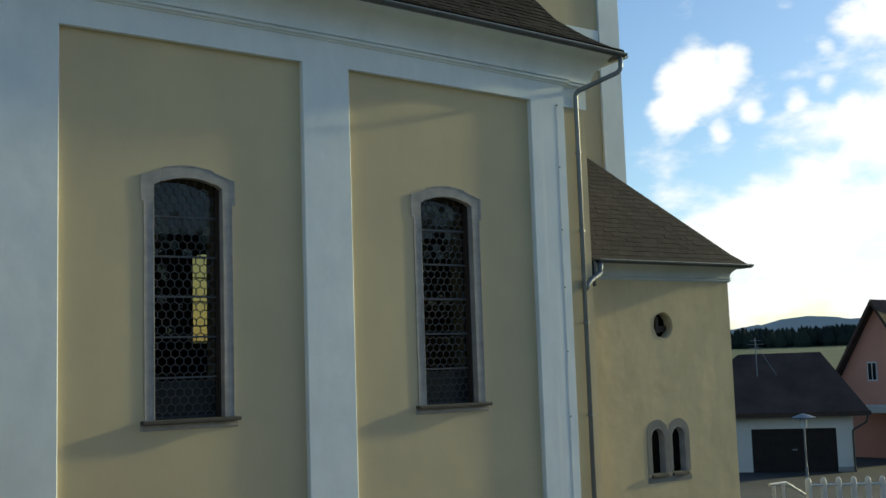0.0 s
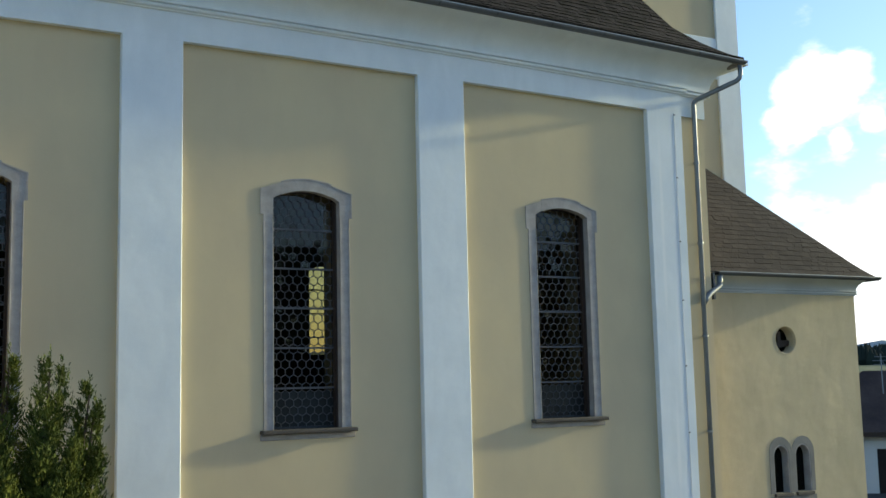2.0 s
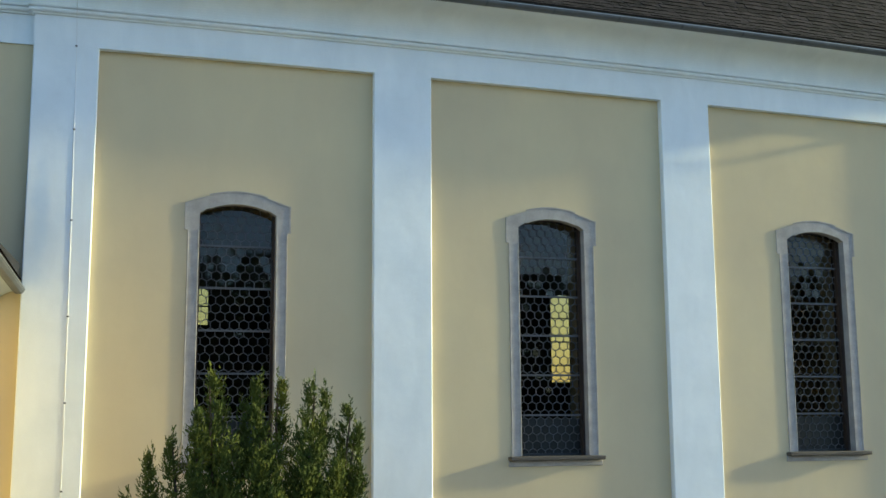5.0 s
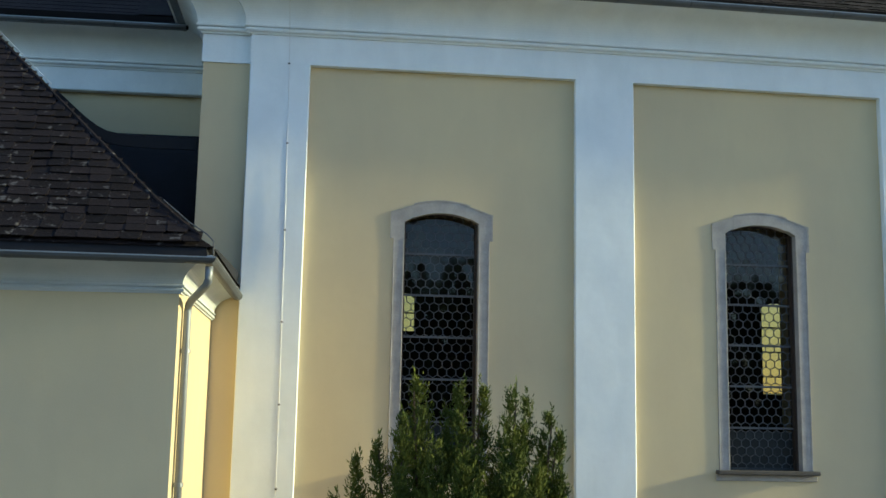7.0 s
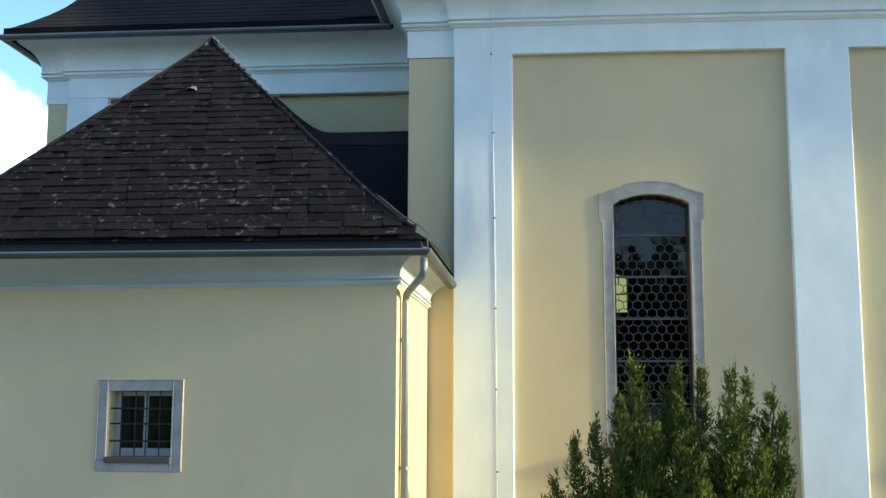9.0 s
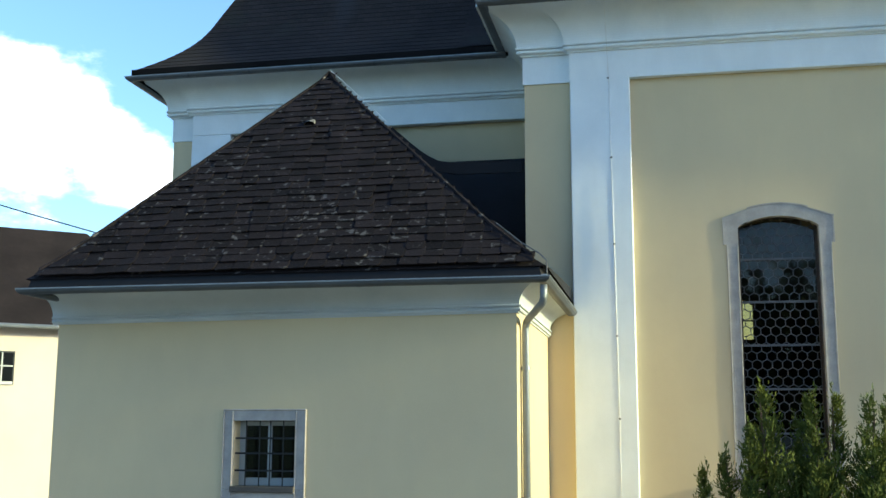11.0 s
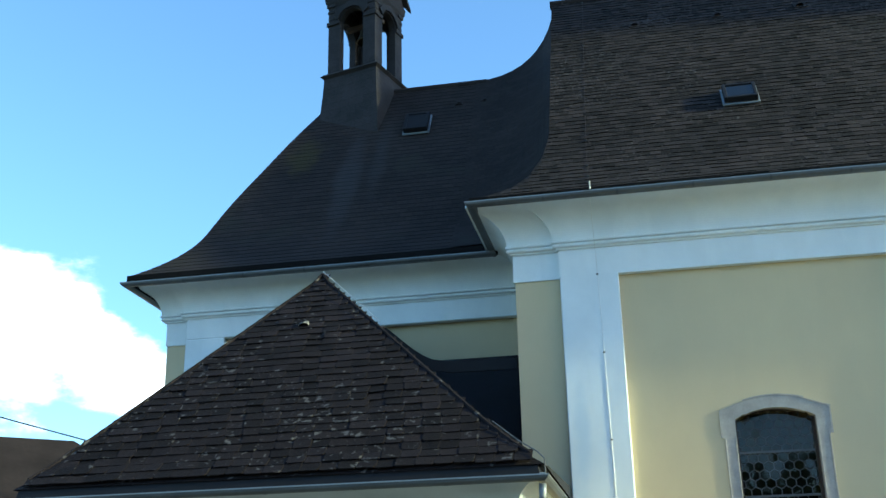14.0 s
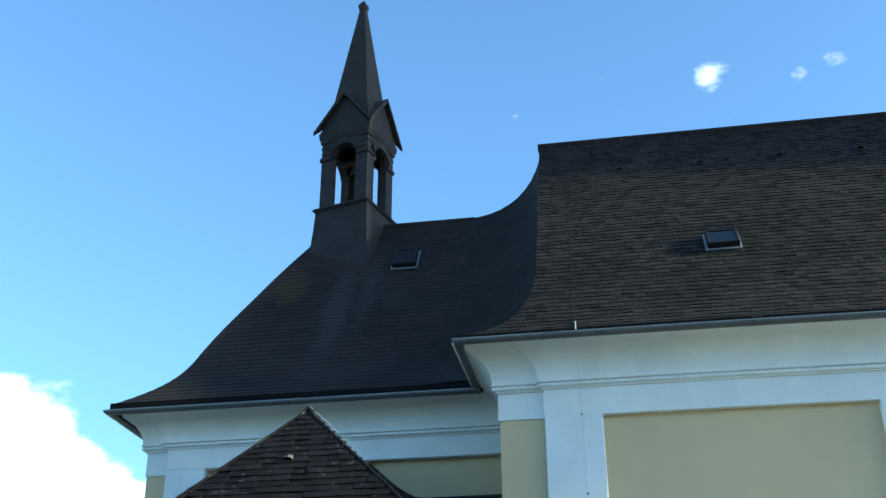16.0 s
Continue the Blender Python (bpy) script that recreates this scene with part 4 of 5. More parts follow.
skylight(on_slope(2.03, 11.56, NYF, 0.02), 0.50, 0.50, "dark metal roof skylight with a glass pane", SKYGLASS)
skylight(on_slope(-3.64, 12.90, CYF, 0.02), 0.46, 0.56, "dark metal roof skylight with a dull dark lid", DARKMETAL)


def roof_vent(m, size, label, mat):
    ob = new("roof_vent")
    ob.matrix_world = m
    tagged(ob, label, "roof vent", "roof vents")
    bm = bmesh.new()
    ring = [(-size, 0), (-size * .8, size * .7), (0, size), (size * .8, size * .7), (size, 0)]
    f = [bm.verts.new((x, 0, z)) for x, z in ring]
    b = [bm.verts.new((x * .6, size * 2.2, 0.005)) for x, z in ring]
    for k in range(4):
        bm.faces.new((f[k], f[k + 1], b[k + 1], b[k]))
    part("hood", bm, mat, ob)
    part("foot", boxed(-size * 1.5, size * 1.5, -size * .6, size * 2.6, -.01, .012), mat, ob)
    return ob


PALE = material("lichened_tile", (0.20, 0.19, 0.175), 0.85, vary=0.2, grain=30)
roof_vent(on_slope(-4.0, 7.72, SYF, 0.02), 0.08, "small pale hooded tile vent near the roof's peak", PALE)
for x in (0.55, 2.05, 3.5, 4.95, 6.4, 7.9):
    roof_vent(on_slope(x, 14.55, NYF, 0.01), 0.07, "small dark hooded vent high on the nave roof", TILE_FAR)
for x in (-2.4, -2.9):
    roof_vent(on_slope(x, 13.7, CYF, 0.01), 0.05, "small dark hooded vent on the choir roof", TILE_FAR)

# ---------------------------------------------------------------- bell turret
turret = thing("bell_turret", (-4.90, AXIS, 14.64), "slate-clad bell turret with open arches, gables and a pointed spire", "turret", rz=-15.5)
SLATE = material("slate_cladding", (0.036, 0.0305, 0.0325), 0.75, spec=0.2, vary=0.25, grain=22, stain=2.5, bump=0.5, tone=(0.024, 0.022, 0.022), pieces=(0.34, 0.17, 0.05), joint=0.28)
SPIREMAT = material("weathered_spire_sheet", (0.042, 0.034, 0.028), 0.75, spec=0.2, vary=0.25, grain=16, stain=2.2, bump=0.45, tone=(0.024, 0.020, 0.017), spots=((0.13, 0.12, 0.10), 9.0, 0.28))
H = 0.55
bm = bmesh.new()
rings = [[bm.verts.new((sx * r, sy * r, z)) for sx, sy in ((-1, -1), (1, -1), (1, 1), (-1, 1))] for r, z in ((0.70, -1.9), (0.66, -1.0), (0.62, -0.45), (0.60, -0.05), (0.66, 0.0), (0.62, 0.05))]
for a, b in zip(rings, rings[1:]):
    for k in range(4):
        bm.faces.new((a[k], a[(k + 1) % 4], b[(k + 1) % 4], b[k]))
bm.faces.new(rings[-1])
part("base", bm, SLATE, turret)
for k in range(4):
    bm = bmesh.new()
    wall_with_opening(bm, -H, H - .141, 0.052, 1.85, arch(-0.27, 0.27, 0.054, 1.48, 0.225, 12), -H, -H + .14)
    panel = part("arch_wall", bm, SLATE, turret)
    panel.matrix_local = pose(0, 0, 0, 0, 0, 90 * k)
    hood = [(x * 1.55, z + .11 + .05 * max(0, 1 - abs(x) / .12)) for x, z in arch(-0.27, 0.27, 1.25, 1.48, 0.225, 12)[1:-1]]
    inner = [(x * 1.12, z + .02) for x, z in arch(-0.27, 0.27, 1.25, 1.48, 0.225, 12)[1:-1]]
    ob = part("hood_mould", prism(bmesh.new(), inner + hood[::-1], -H - .05, -H - .001), SLATE, turret)
    ob.matrix_local = pose(0, 0, 0, 0, 0, 90 * k)
    for s in (-1, 1):
        ob = part("impost", boxed(*sorted((s * .28, s * (H + .03))), -H - .035, -H + .12, 1.18, 1.27, bevel=.01), SLATE, turret)
        ob.matrix_local = pose(0, 0, 0, 0, 0, 90 * k)
    gable = part("gable", prism(bmesh.new(), [(-H - .06, 1.852), (H + .06, 1.852), (0, 2.66)], -H - .05, -H + .1), SLATE, turret)
    gable.matrix_local = pose(0, 0, 0, 0, 0, 90 * k)
    for s in (-1, 1):
        bm = bmesh.new()
        E = H + .15
        lo, hi = [[bm.verts.new(p) for p in ((0, -E, 2.68 + d), (s * E, -E, 1.80 + d), (0, 0, 2.68 + d))] for d in (0, .09)]
        for f in (lo, hi[::-1], (lo[0], lo[1], hi[1], hi[0]), (lo[1], lo[2], hi[2], hi[1]), (lo[2], lo[0], hi[0], hi[2])):
            bm.faces.new(f)
        ob = part("gable_roof", bm, SPIREMAT, turret)
        ob.matrix_local = pose(0, 0, 0, 0, 0, 90 * k)
bm = bmesh.new()
rings = [[bm.verts.new((sx * q, sy * q, z)) for sx, sy in ((-1, -1), (1, -1), (1, 1), (-1, 1))] for q, z in ((H + .004, 1.62), (H + .05, 1.72), (H + .065, 1.851), (H - .2, 1.851))]
for a, b in zip(rings, rings[1:]):
    for k in range(4):
        bm.faces.new((a[k], a[(k + 1) % 4], b[(k + 1) % 4], b[k]))
part("cornice", bm, SLATE, turret)
for sx, sy in ((-1, -1), (1, -1), (1, 1), (-1, 1)):
    for z, q in ((1.32, .008), (1.47, .018), (1.61, .035)):
        part("corner_ledge", boxed(*sorted((sx * (H - .17), sx * (H + q))), *sorted((sy * (H - .17), sy * (H + q))), z, z + .075, bevel=.012), SLATE, turret)
bm = bmesh.new()
prof = [(0.52, 1.9), (0.47, 2.35), (0.40, 2.75), (0.065, 5.38), (0.085, 5.44), (0.09, 5.53), (0.02, 5.66)]
rings = [[bm.verts.new((sx * r, sy * r, z)) for sx, sy in ((-1, -1), (1, -1), (1, 1), (-1, 1))] for r, z in prof]
for a, b in zip(rings, rings[1:]):
    for k in range(4):
        bm.faces.new((a[k], a[(k + 1) % 4], b[(k + 1) % 4], b[k]))
bm.faces.new(rings[-1])
part("spire", bm, SPIREMAT, turret)
bm = bmesh.new()
prof = [(0.0, 0.34), (0.06, 0.33), (0.1, 0.28), (0.115, 0.18), (0.15, 0.06), (0.19, 0.0), (0.17, 0.0)]
rings = [[bm.verts.new((r * math.cos(a), r * math.sin(a), z + .95)) for a in (2 * math.pi * k / 20 for k in range(20))] for r, z in prof[1:]]
for a, b in zip(rings, rings[1:]):
    for k in range(20):
        bm.faces.new((a[k], a[(k + 1) % 20], b[(k + 1) % 20], b[k]))
bm.faces.new(rings[0])
part("bell", bm, material("old_bronze", (0.10, 0.075, 0.04), 0.45, metal=0.8, vary=0.15), turret, "dark bronze bell", smooth=True)
part("yoke", boxed(-.43, .43, -.05, .05, 1.29, 1.39, bevel=.01), DARKWOOD, turret)

# ---------------------------------------------------------------- sacristy tiles: eaves flashing, hip caps and single tiles below
part("eaves_flashing", sweep(bmesh.new(), [(-0.04, -0.09), (0.01, -0.09), (-0.03, 0.085), (-0.09, 0.085)], [(EAVE_L - .17, CH_PIL - .1), (EAVE_L - .17, SA_Y - .40), (SA_R + .31, SA_Y - .40), (SA_R + .31, 0.0)], close=True), DARKMETAL, sacristy_roof, "dark sheet-metal strip along the eaves")
bm = bmesh.new()
lo, hi = [[bm.verts.new((x, y, z)) for y, z in ((SA_Y - .30, .04), (-0.02, .04), (-0.02, .26), (SA_Y + .4, .15), (SA_Y - .30, .06))] for x in (SA_R + .28, SA_R + .32)]
bm.faces.new(lo), bm.faces.new(hi[::-1])
for k in range(5):
    bm.faces.new((lo[k], lo[(k + 1) % 5], hi[(k + 1) % 5], hi[k]))
part("side_upstand", bm, DARKMETAL, sacristy_roof, "dark sheet-metal upstand over the side gutter")
for prof in (SXL, SXR):
    zs = [5.65 + (8.71 - 5.65) * k / 22 for k in range(23)]
    for a, b in zip(zs, zs[1:]):
        p, q = (Vector((float(np.interp(z, *prof)), float(np.interp(z, *SYF)) - .01, z + .022 - 5.5)) for z in (a, b + .02))
        part("hip_cap", tube(bmesh.new(), [p, q], [0.028, 0.024], 7), TILE, sacristy_roof)
part("ridge_cap", tube(bmesh.new(), [(APEX.x, APEX.y + .02, 3.13), (APEX.x, CH_PIL, 3.13)], 0.04, 8), TILE, sacristy_roof)


def tile_mesh(seed):
    rnd = random.Random(seed)
    bm = bmesh.new()
    c = [rnd.uniform(.004, .03) for _ in range(2)]
    w, d, t = 0.1015, 0.21, 0.009
    ring = [(-w, c[0]), (-w + c[0] * .9, 0), (w - c[1] * .9, 0), (w, c[1]), (w, d), (-w, d)]
    prism(bm, [(x, y) for x, y in ring], 0, t)
    for v in bm.verts:
        x, y, z = v.co
        v.co = Vector((x, z, y * 1.0))
        v.co.z += rnd.uniform(-.003, .003)
    bmesh.ops.recalc_face_normals(bm, faces=bm.faces)
    me = bpy.data.meshes.new("tile")
    bm.to_mesh(me), bm.free()
    me.materials.append(TILE)
    return me


tiles = [tile_mesh(k) for k in range(6)]
rnd = random.Random(11)
built, upper = 0, bmesh.new()
for k, (lo, hi) in enumerate(zip(lv, lv[1:])):
    (z, xl, xr, yf, _), (z2, _, _, yf2, _) = lo, hi
    slope = math.degrees(math.atan2(z2 - z, yf2 - yf))
    x, w = hi[1] - 0.01, 0.1 + 0.1 * (k % 2) + rnd.uniform(-.02, .02)
    while w > 0.04:
        m = pose(x + w / 2, yf - .018, z - 5.5 + (.034 if k > 1 else .046) + rnd.gauss(0, .003) - (.015 if rnd.random() < .015 else 0), slope + rnd.gauss(-5.6, 1.4), rnd.gauss(0, .9), rnd.gauss(0, .9)) @ Matrix.Diagonal((w / 0.203, 1, 1, 1))
        if built < 300:
            ob = new("tile", rnd.choice(tiles))
            ob.parent = sacristy_roof
            ob.matrix_local = m
            built += 1
        else:
            n0 = len(upper.verts)
            upper.from_mesh(rnd.choice(tiles))
            upper.verts.ensure_lookup_table()
            for v in upper.verts[n0:]:
                v.co = m @ v.co
        x += w + 0.0008
        w = min(0.203 + rnd.uniform(-.004, .006), hi[2] + 0.02 - x)
ob = part("upper_tiles", upper, TILE, sacristy_roof)
ob["kind"] = "stuff"

# ---------------------------------------------------------------- annex and tower
TILE_BROWN = material("brown_tile", (0.052, 0.041, 0.036), 0.85, spec=0.15, vary=0.2, grain=26, stain=0.9, bump=0.5, tone=(0.034, 0.027, 0.025), island=0.2)
AN_Y, AN_L, AN_R, AN_Z = 0.5, NAVE_R + 0.02, 17.70, 5.38
twin = [(15.34, 15.72), (15.88, 16.26)]
round_c, round_r = (15.82, 4.55), 0.255
ring = [(round_c[0] + round_r * math.cos(a), round_c[1] + round_r * math.sin(a)) for a in (2 * math.pi * k / 24 for k in range(24))]
bm = pierced_wall(AN_L, AN_R, -1.5, AN_Z + .2, [arch(*w, 1.80, 2.66, 0.185, 10) for w in twin] + [ring], AN_Y, AN_Y + .5)
tagged(link("wall_annex", bm, ROUGH_YELLOW), "yellow limewashed annex wall with a round and a twin window", "wall", kind="structure")
tagged(link("wall_annex_side", boxed(AN_R - .5, AN_R, AN_Y + .502, 6.5, -1.5, AN_Z + .2), YELLOW), "yellow limewashed side wall of the annex", "wall", kind="structure")
# dark sheet added where only an unlit room would show
tagged(link("wall_annex_room", boxed(14.3, 17.1, 2.0, 2.05, -1.0, AN_Z), DARKWOOD), "dark sheet for the unlit room behind the annex windows", "wall", kind="structure")
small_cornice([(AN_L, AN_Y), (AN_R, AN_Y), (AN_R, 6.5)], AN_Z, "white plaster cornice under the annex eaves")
gutter_run([(AN_L + .14, AN_Y - .38), (AN_R + .22, AN_Y - .38), (AN_R + .22, 6.0)], 5.72)
AYF = ([5.72, 5.95, 6.3, 8.25], [AN_Y - .40, AN_Y - .14, AN_Y + .18, 2.6])
AXR = ([5.72, 5.95, 6.3, 8.25], [AN_R + .22, AN_R - .02, AN_R - .32, 15.85])
bm = bmesh.new()
lva = levels_of(5.72, 8.25, 0.10, ([5.72, 8.25], [AN_L, AN_L]), AXR, AYF, ([5.72, 8.25], [6.4, 6.4]))
course_roof(bm, lva, 0.002)
annex_roof = tagged(link("annex_roof", bm, TILE_BROWN), "dark tiled hipped roof of the annex", "roof", kind="structure")
tile_field("tiles", lva, TILE_BROWN, annex_roof, lift=0.009, seed=5)
tagged(link("verge_board", boxed(AN_L + .03, AN_L + .07, AN_Y - .40, AN_Y - .02, 5.24, 5.70), GUTTERZINC), "grey sheet-metal end plate of the annex eaves", "trim", kind="structure")
pipe([(AN_L + .2, AN_Y - .38, 5.66), (AN_L + .2, AN_Y - .38, 5.48), (NAVE_R - .10, 0.06, 5.32), (NAVE_R - .24, 0.035, 5.18)], "short grey zinc elbow draining the annex gutter", r=0.05)

win = thing("window_8", (round_c[0], AN_Y, round_c[1]), "small round window set deep in the wall", "window", kind="structure")
bm = bmesh.new()
o = [[bm.verts.new((r * math.cos(a), y, r * math.sin(a))) for a in (2 * math.pi * k / 32 for k in range(32))] for r, y in ((round_r + .012, -.006), (round_r + .0, -.006), (round_r - .02, .03), (round_r - .02, .2), (round_r + .02, .2))]
for a, b in zip(o, o[1:] + o[:1]):
    for k in range(32):
        bm.faces.new((a[k], a[(k + 1) % 32], b[(k + 1) % 32], b[k]))
part("plaster_ring", bm, ROUGH_YELLOW, win)
part("casement", prism(bmesh.new(), [(-round_r, -.16), (round_r, -.10), (round_r, .0), (.02, .0), (.02, .16), (-.06, .18), (-.06, -.05), (-round_r, -.08)], .14, .17), DARKWOOD, win, "dark wooden casement standing ajar")
part("pane", boxed(-round_r, round_r, .2, .206, -round_r, round_r), WINDOWGLASS, win)
win = thing("window_9", (15.80, AN_Y, 1.80), "twin round-arched window with a grey plaster surround", "window", kind="structure")
for a, b in twin:
    hole = arch(a - 15.8, b - 15.8, 0, .86, .185, 12)
    outer = arch(a - 15.8 - (.10 if a < 15.5 else .079), b - 15.8 + (.10 if a > 15.5 else .079), 0, 1.0, .285, 12)
    part("surround", prism(bmesh.new(), outer + hole[::-1], -.008, -.001), GREYPLASTER, win)
    part("reveal", prism(bmesh.new(), [(x * 1.0, z) for x, z in hole] + [(x + (.02 if x < (a + b) / 2 - 15.8 else -.02), z - (.02 if z > .1 else 0)) for x, z in hole[::-1]], -.0005, .15), STONE, win)
    part("pane", boxed(a - 15.8, b - 15.8, .155, .161, 0, .9), WINDOWGLASS, win)
    part("sill", boxed(a - 15.8 - .02, b - 15.8 + .02, -.06, .3, -.06, -.001, bevel=.008), SILL, win)
part("foot_band", boxed(-.57, .57, -.009, -.001, -.16, -.061), GREYPLASTER, win)

tagged(link("wall_tower", boxed(12.95, 17.05, 2.62, 7.0, -1, 30), YELLOW), "yellow limewashed church tower wall", "wall", kind="structure")
tagged(link("pilaster", boxed(16.48, 17.08, 2.56, 2.619, 5, 30, bevel=.01), WHITE), "white limewashed corner strip of the tower", "pilaster", kind="structure")
tagged(link("pilaster", boxed(12.92, 13.5, 2.56, 2.619, 9.5, 30, bevel=.01), WHITE), "white limewashed corner strip of the tower", "pilaster", kind="structure")
tagged(link("tower_band", boxed(13.502, 16.478, 2.575, 2.619, 10.1, 10.98, bevel=.01), WHITE), "white limewashed band on the tower", "trim", kind="structure")

# ---------------------------------------------------------------- thuja in front of the nave
FOLIAGE = material("thuja_foliage", (0.112, 0.126, 0.022), 0.7, vary=0.3, grain=9, stain=2.6, bump=0, tone=(0.030, 0.050, 0.013), spec=0.10, island=0.22)

BARK = material("thuja_bark", (0.10, 0.065, 0.045), 0.9, vary=0.25, grain=30)
thuja = thing("thuja_tree", (1.75, -2.5, 0), "green multi-stemmed thuja conifer in front of the nave", "tree")
# tips of the upright leaders and their girth
LEADERS = [(1.31, -2.5, 4.42, .30), (1.17, -2.6, 4.04, .24), (1.86, -2.45, 4.36, .28), (2.05, -2.3, 4.38, .16), (2.41, -2.55, 4.32, .26), (2.54, -2.4, 4.24, .24), (2.81, -2.5, 4.07, .20), (2.86, -2.5, 3.86, .20), (0.95, -2.5, 3.76, .24),
           (0.75, -2.45, 3.58, .20), (0.52, -2.6, 3.16, .22), (0.36, -2.5, 2.9, .2), (1.65, -2.4, 4.10, .14), (1.50, -2.8, 3.74, .26), (1.80, -2.9, 3.62, .24), (1.98, -2.9, 3.66, .24), (2.25, -2.85, 3.80, .28), (1.10, -2.85, 3.45, .28), (2.62, -2.85, 3.5, .28),
           (1.5, -2.05, 3.6, .28), (2.3, -2.0, 3.8, .28), (1.9, -3.05, 3.2, .30), (1.3, -3.05, 3.0, .30), (2.45, -3.05, 3.0, .30), (2.90, -2.6, 3.40, .24), (0.85, -2.8, 2.9, .28)]
rng = np.random.default_rng(5)
SPRIG = np.array([(0, 0), (.19, .38), (.09, .55), (.15, .85), (0, 1.15), (-.14, .80), (-.08, .52), (-.19, .33)])
stalks = []                                                   # foot, direction and size of every spray
ORIGIN = np.array((1.75, -2.5, 0))
for lx, ly, top, rad in LEADERS:
    base = np.array((1.75 + (lx - 1.75) * .66, -2.5 + (ly + 2.5) * .6, 0.2))
    tip = np.array((lx, ly, top))
    sway = rng.normal(size=2) * .05
    for k in range(150):
        f = rng.random() ** 0.55                              # from the foot to the tip
        stem = base + (tip - base) * f * .97 + np.array((sway[0] * math.sin(5 * f), sway[1] * math.sin(4 * f), 0))
        reach = rad * np.interp(f, [0, .3, .6, .8, .92, 1], [1.5, 1.7, 1.45, 1.0, .6, .22]) * rng.uniform(.5, 1.15)
        a = rng.random() * 2 * math.pi
        out = np.array((math.cos(a), math.sin(a), 0))
        n = 10 + int(reach / .0085)
        q = ((np.arange(n) + rng.random(n)) / n)[:, None]     # a bough that sweeps up towards its end
        p = stem + out * reach * q * (1 - .25 * q) + np.array((0, 0, reach)) * (.35 * q + .70 * q * q) + rng.normal(size=(n, 3)) * (.010 + .030 * q * (1 - f * .6))
        d = out * (1.0 - .65 * q) + np.array((0, 0, 1.0)) * (.45 + .75 * q) + rng.normal(size=(n, 3)) * .32
        size = rng.uniform(.038, .072, (n, 1)) * (1.1 - .35 * f) * (1.15 - .3 * q)
        stalks.append(np.hstack((p - ORIGIN, d, size, out + rng.normal(size=(n, 3)) * .55)))
    shoot = np.arange(10)[:, None] * .012                     # the bare leading shoot
    stalks.append(np.hstack((tip - ORIGIN + np.array((0, 0, 1.0)) * (shoot - .10) + rng.normal(size=(10, 3)) * .008, np.array((0, 0, 1.0)) + rng.normal(size=(10, 3)) * .3, rng.uniform(.035, .055, (10, 1)), rng.normal(size=(10, 3)))))
stalks = np.vstack(stalks)
unit = lambda v: v / np.linalg.norm(v, axis=1, keepdims=True)
along = unit(stalks[:, 3:6])
side = unit(np.cross(along, stalks[:, 7:]))
face = np.cross(along, side)
verts = stalks[:, None, :3] + stalks[:, None, 6:7] * (side[:, None] * SPRIG[None, :, :1] + along[:, None] * SPRIG[None, :, 1:] + face[:, None] * (0.10 * np.sin(3.1 * SPRIG[:, 0] + 2 * SPRIG[:, 1]))[None, :, None])
me = bpy.data.meshes.new("crown")
me.from_pydata(verts.reshape(-1, 3).tolist(), [], np.arange(len(stalks) * 8).reshape(-1, 8).tolist())
me.materials.append(FOLIAGE)
crown = new("crown", me)
crown.parent = thuja
for k, (lx, ly, top, rad) in enumerate(LEADERS[:9]):
    x, y = (lx - 1.75), (ly + 2.5)
    part("trunk", tube(bmesh.new(), [(x * .1, y * .1, 0), (x * .5, y * .5, .8), (x * .85, y * .85, top * .6), (x, y, top * .95)], [.06, .05, .03, .008], 7), BARK, thuja)

# ---------------------------------------------------------------- ground
def ground_height(r):
    return float(np.interp(r, [0, 18, 30, 44, 52, 70, 150, 300, 430, 600, 1200, 3500], [0, 0, -0.7, -1.85, -2.0, -2.2, -1.5, 3.5, 7.0, 10, 14, 10]))


bm = bmesh.new()
R = [6, 12, 18, 24, 30, 37, 44, 52, 60, 70, 100, 150, 220, 300, 360, 430, 600, 900, 1500, 2500, 3800]
rings = [[bm.verts.new((r * math.cos(a), r * math.sin(a), ground_height(r))) for a in (2 * math.pi * k / 72 for k in range(72))] for r in R]
c = bm.verts.new((0, 0, 0))
for k in range(72):
    bm.faces.new((c, rings[0][k], rings[0][(k + 1) % 72]))
for a, b in zip(rings, rings[1:]):
    for k in range(72):
        bm.faces.new((a[k], b[k], b[(k + 1) % 72], a[(k + 1) % 72]))
tagged(link("ground", bm, GRASS, smooth=True), "green meadow ground falling away from the church", "ground", kind="structure")
# unseen pale sheet, added to bounce light up under the cornices
bm = bmesh.new()
rings = [[bm.verts.new((r * math.cos(a), r * math.sin(a), ground_height(r) + .02)) for a in (2 * math.pi * k / 72 for k in range(72))] for r in (6, 12, 18, 24, 30, 36)]
c = bm.verts.new((0, 0, .02))
for k in range(72):
    bm.faces.new((c, rings[0][k], rings[0][(k + 1) % 72]))
for a, b in zip(rings, rings[1:]):
    for k in range(72):
        # left open towards the annex, so less light bounces there
        if a[k].co.x < 14:
            bm.faces.new((a[k], b[k], b[(k + 1) % 72], a[(k + 1) % 72]))
tagged(link("bounce_ground", bm, BOUNCE, smooth=True), "unseen pale ground added to bounce light onto the church", "churchyard", kind="structure")
bm = bmesh.new()
ra = [19, 24, 30, 37, 44, 52, 60, 66]
rings = [[bm.verts.new((r * math.cos(a), r * math.sin(a), ground_height(r) + .05)) for a in (radians(-5 + 50 * k / 24) for k in range(25))] for r in ra]
for a, b in zip(rings, rings[1:]):
    for k in range(24):
        bm.faces.new((a[k], b[k], b[k + 1], a[k + 1]))
tagged(link("road", bm, ASPHALT, smooth=True), "grey asphalt yard in front of the garage", "yard", kind="structure")

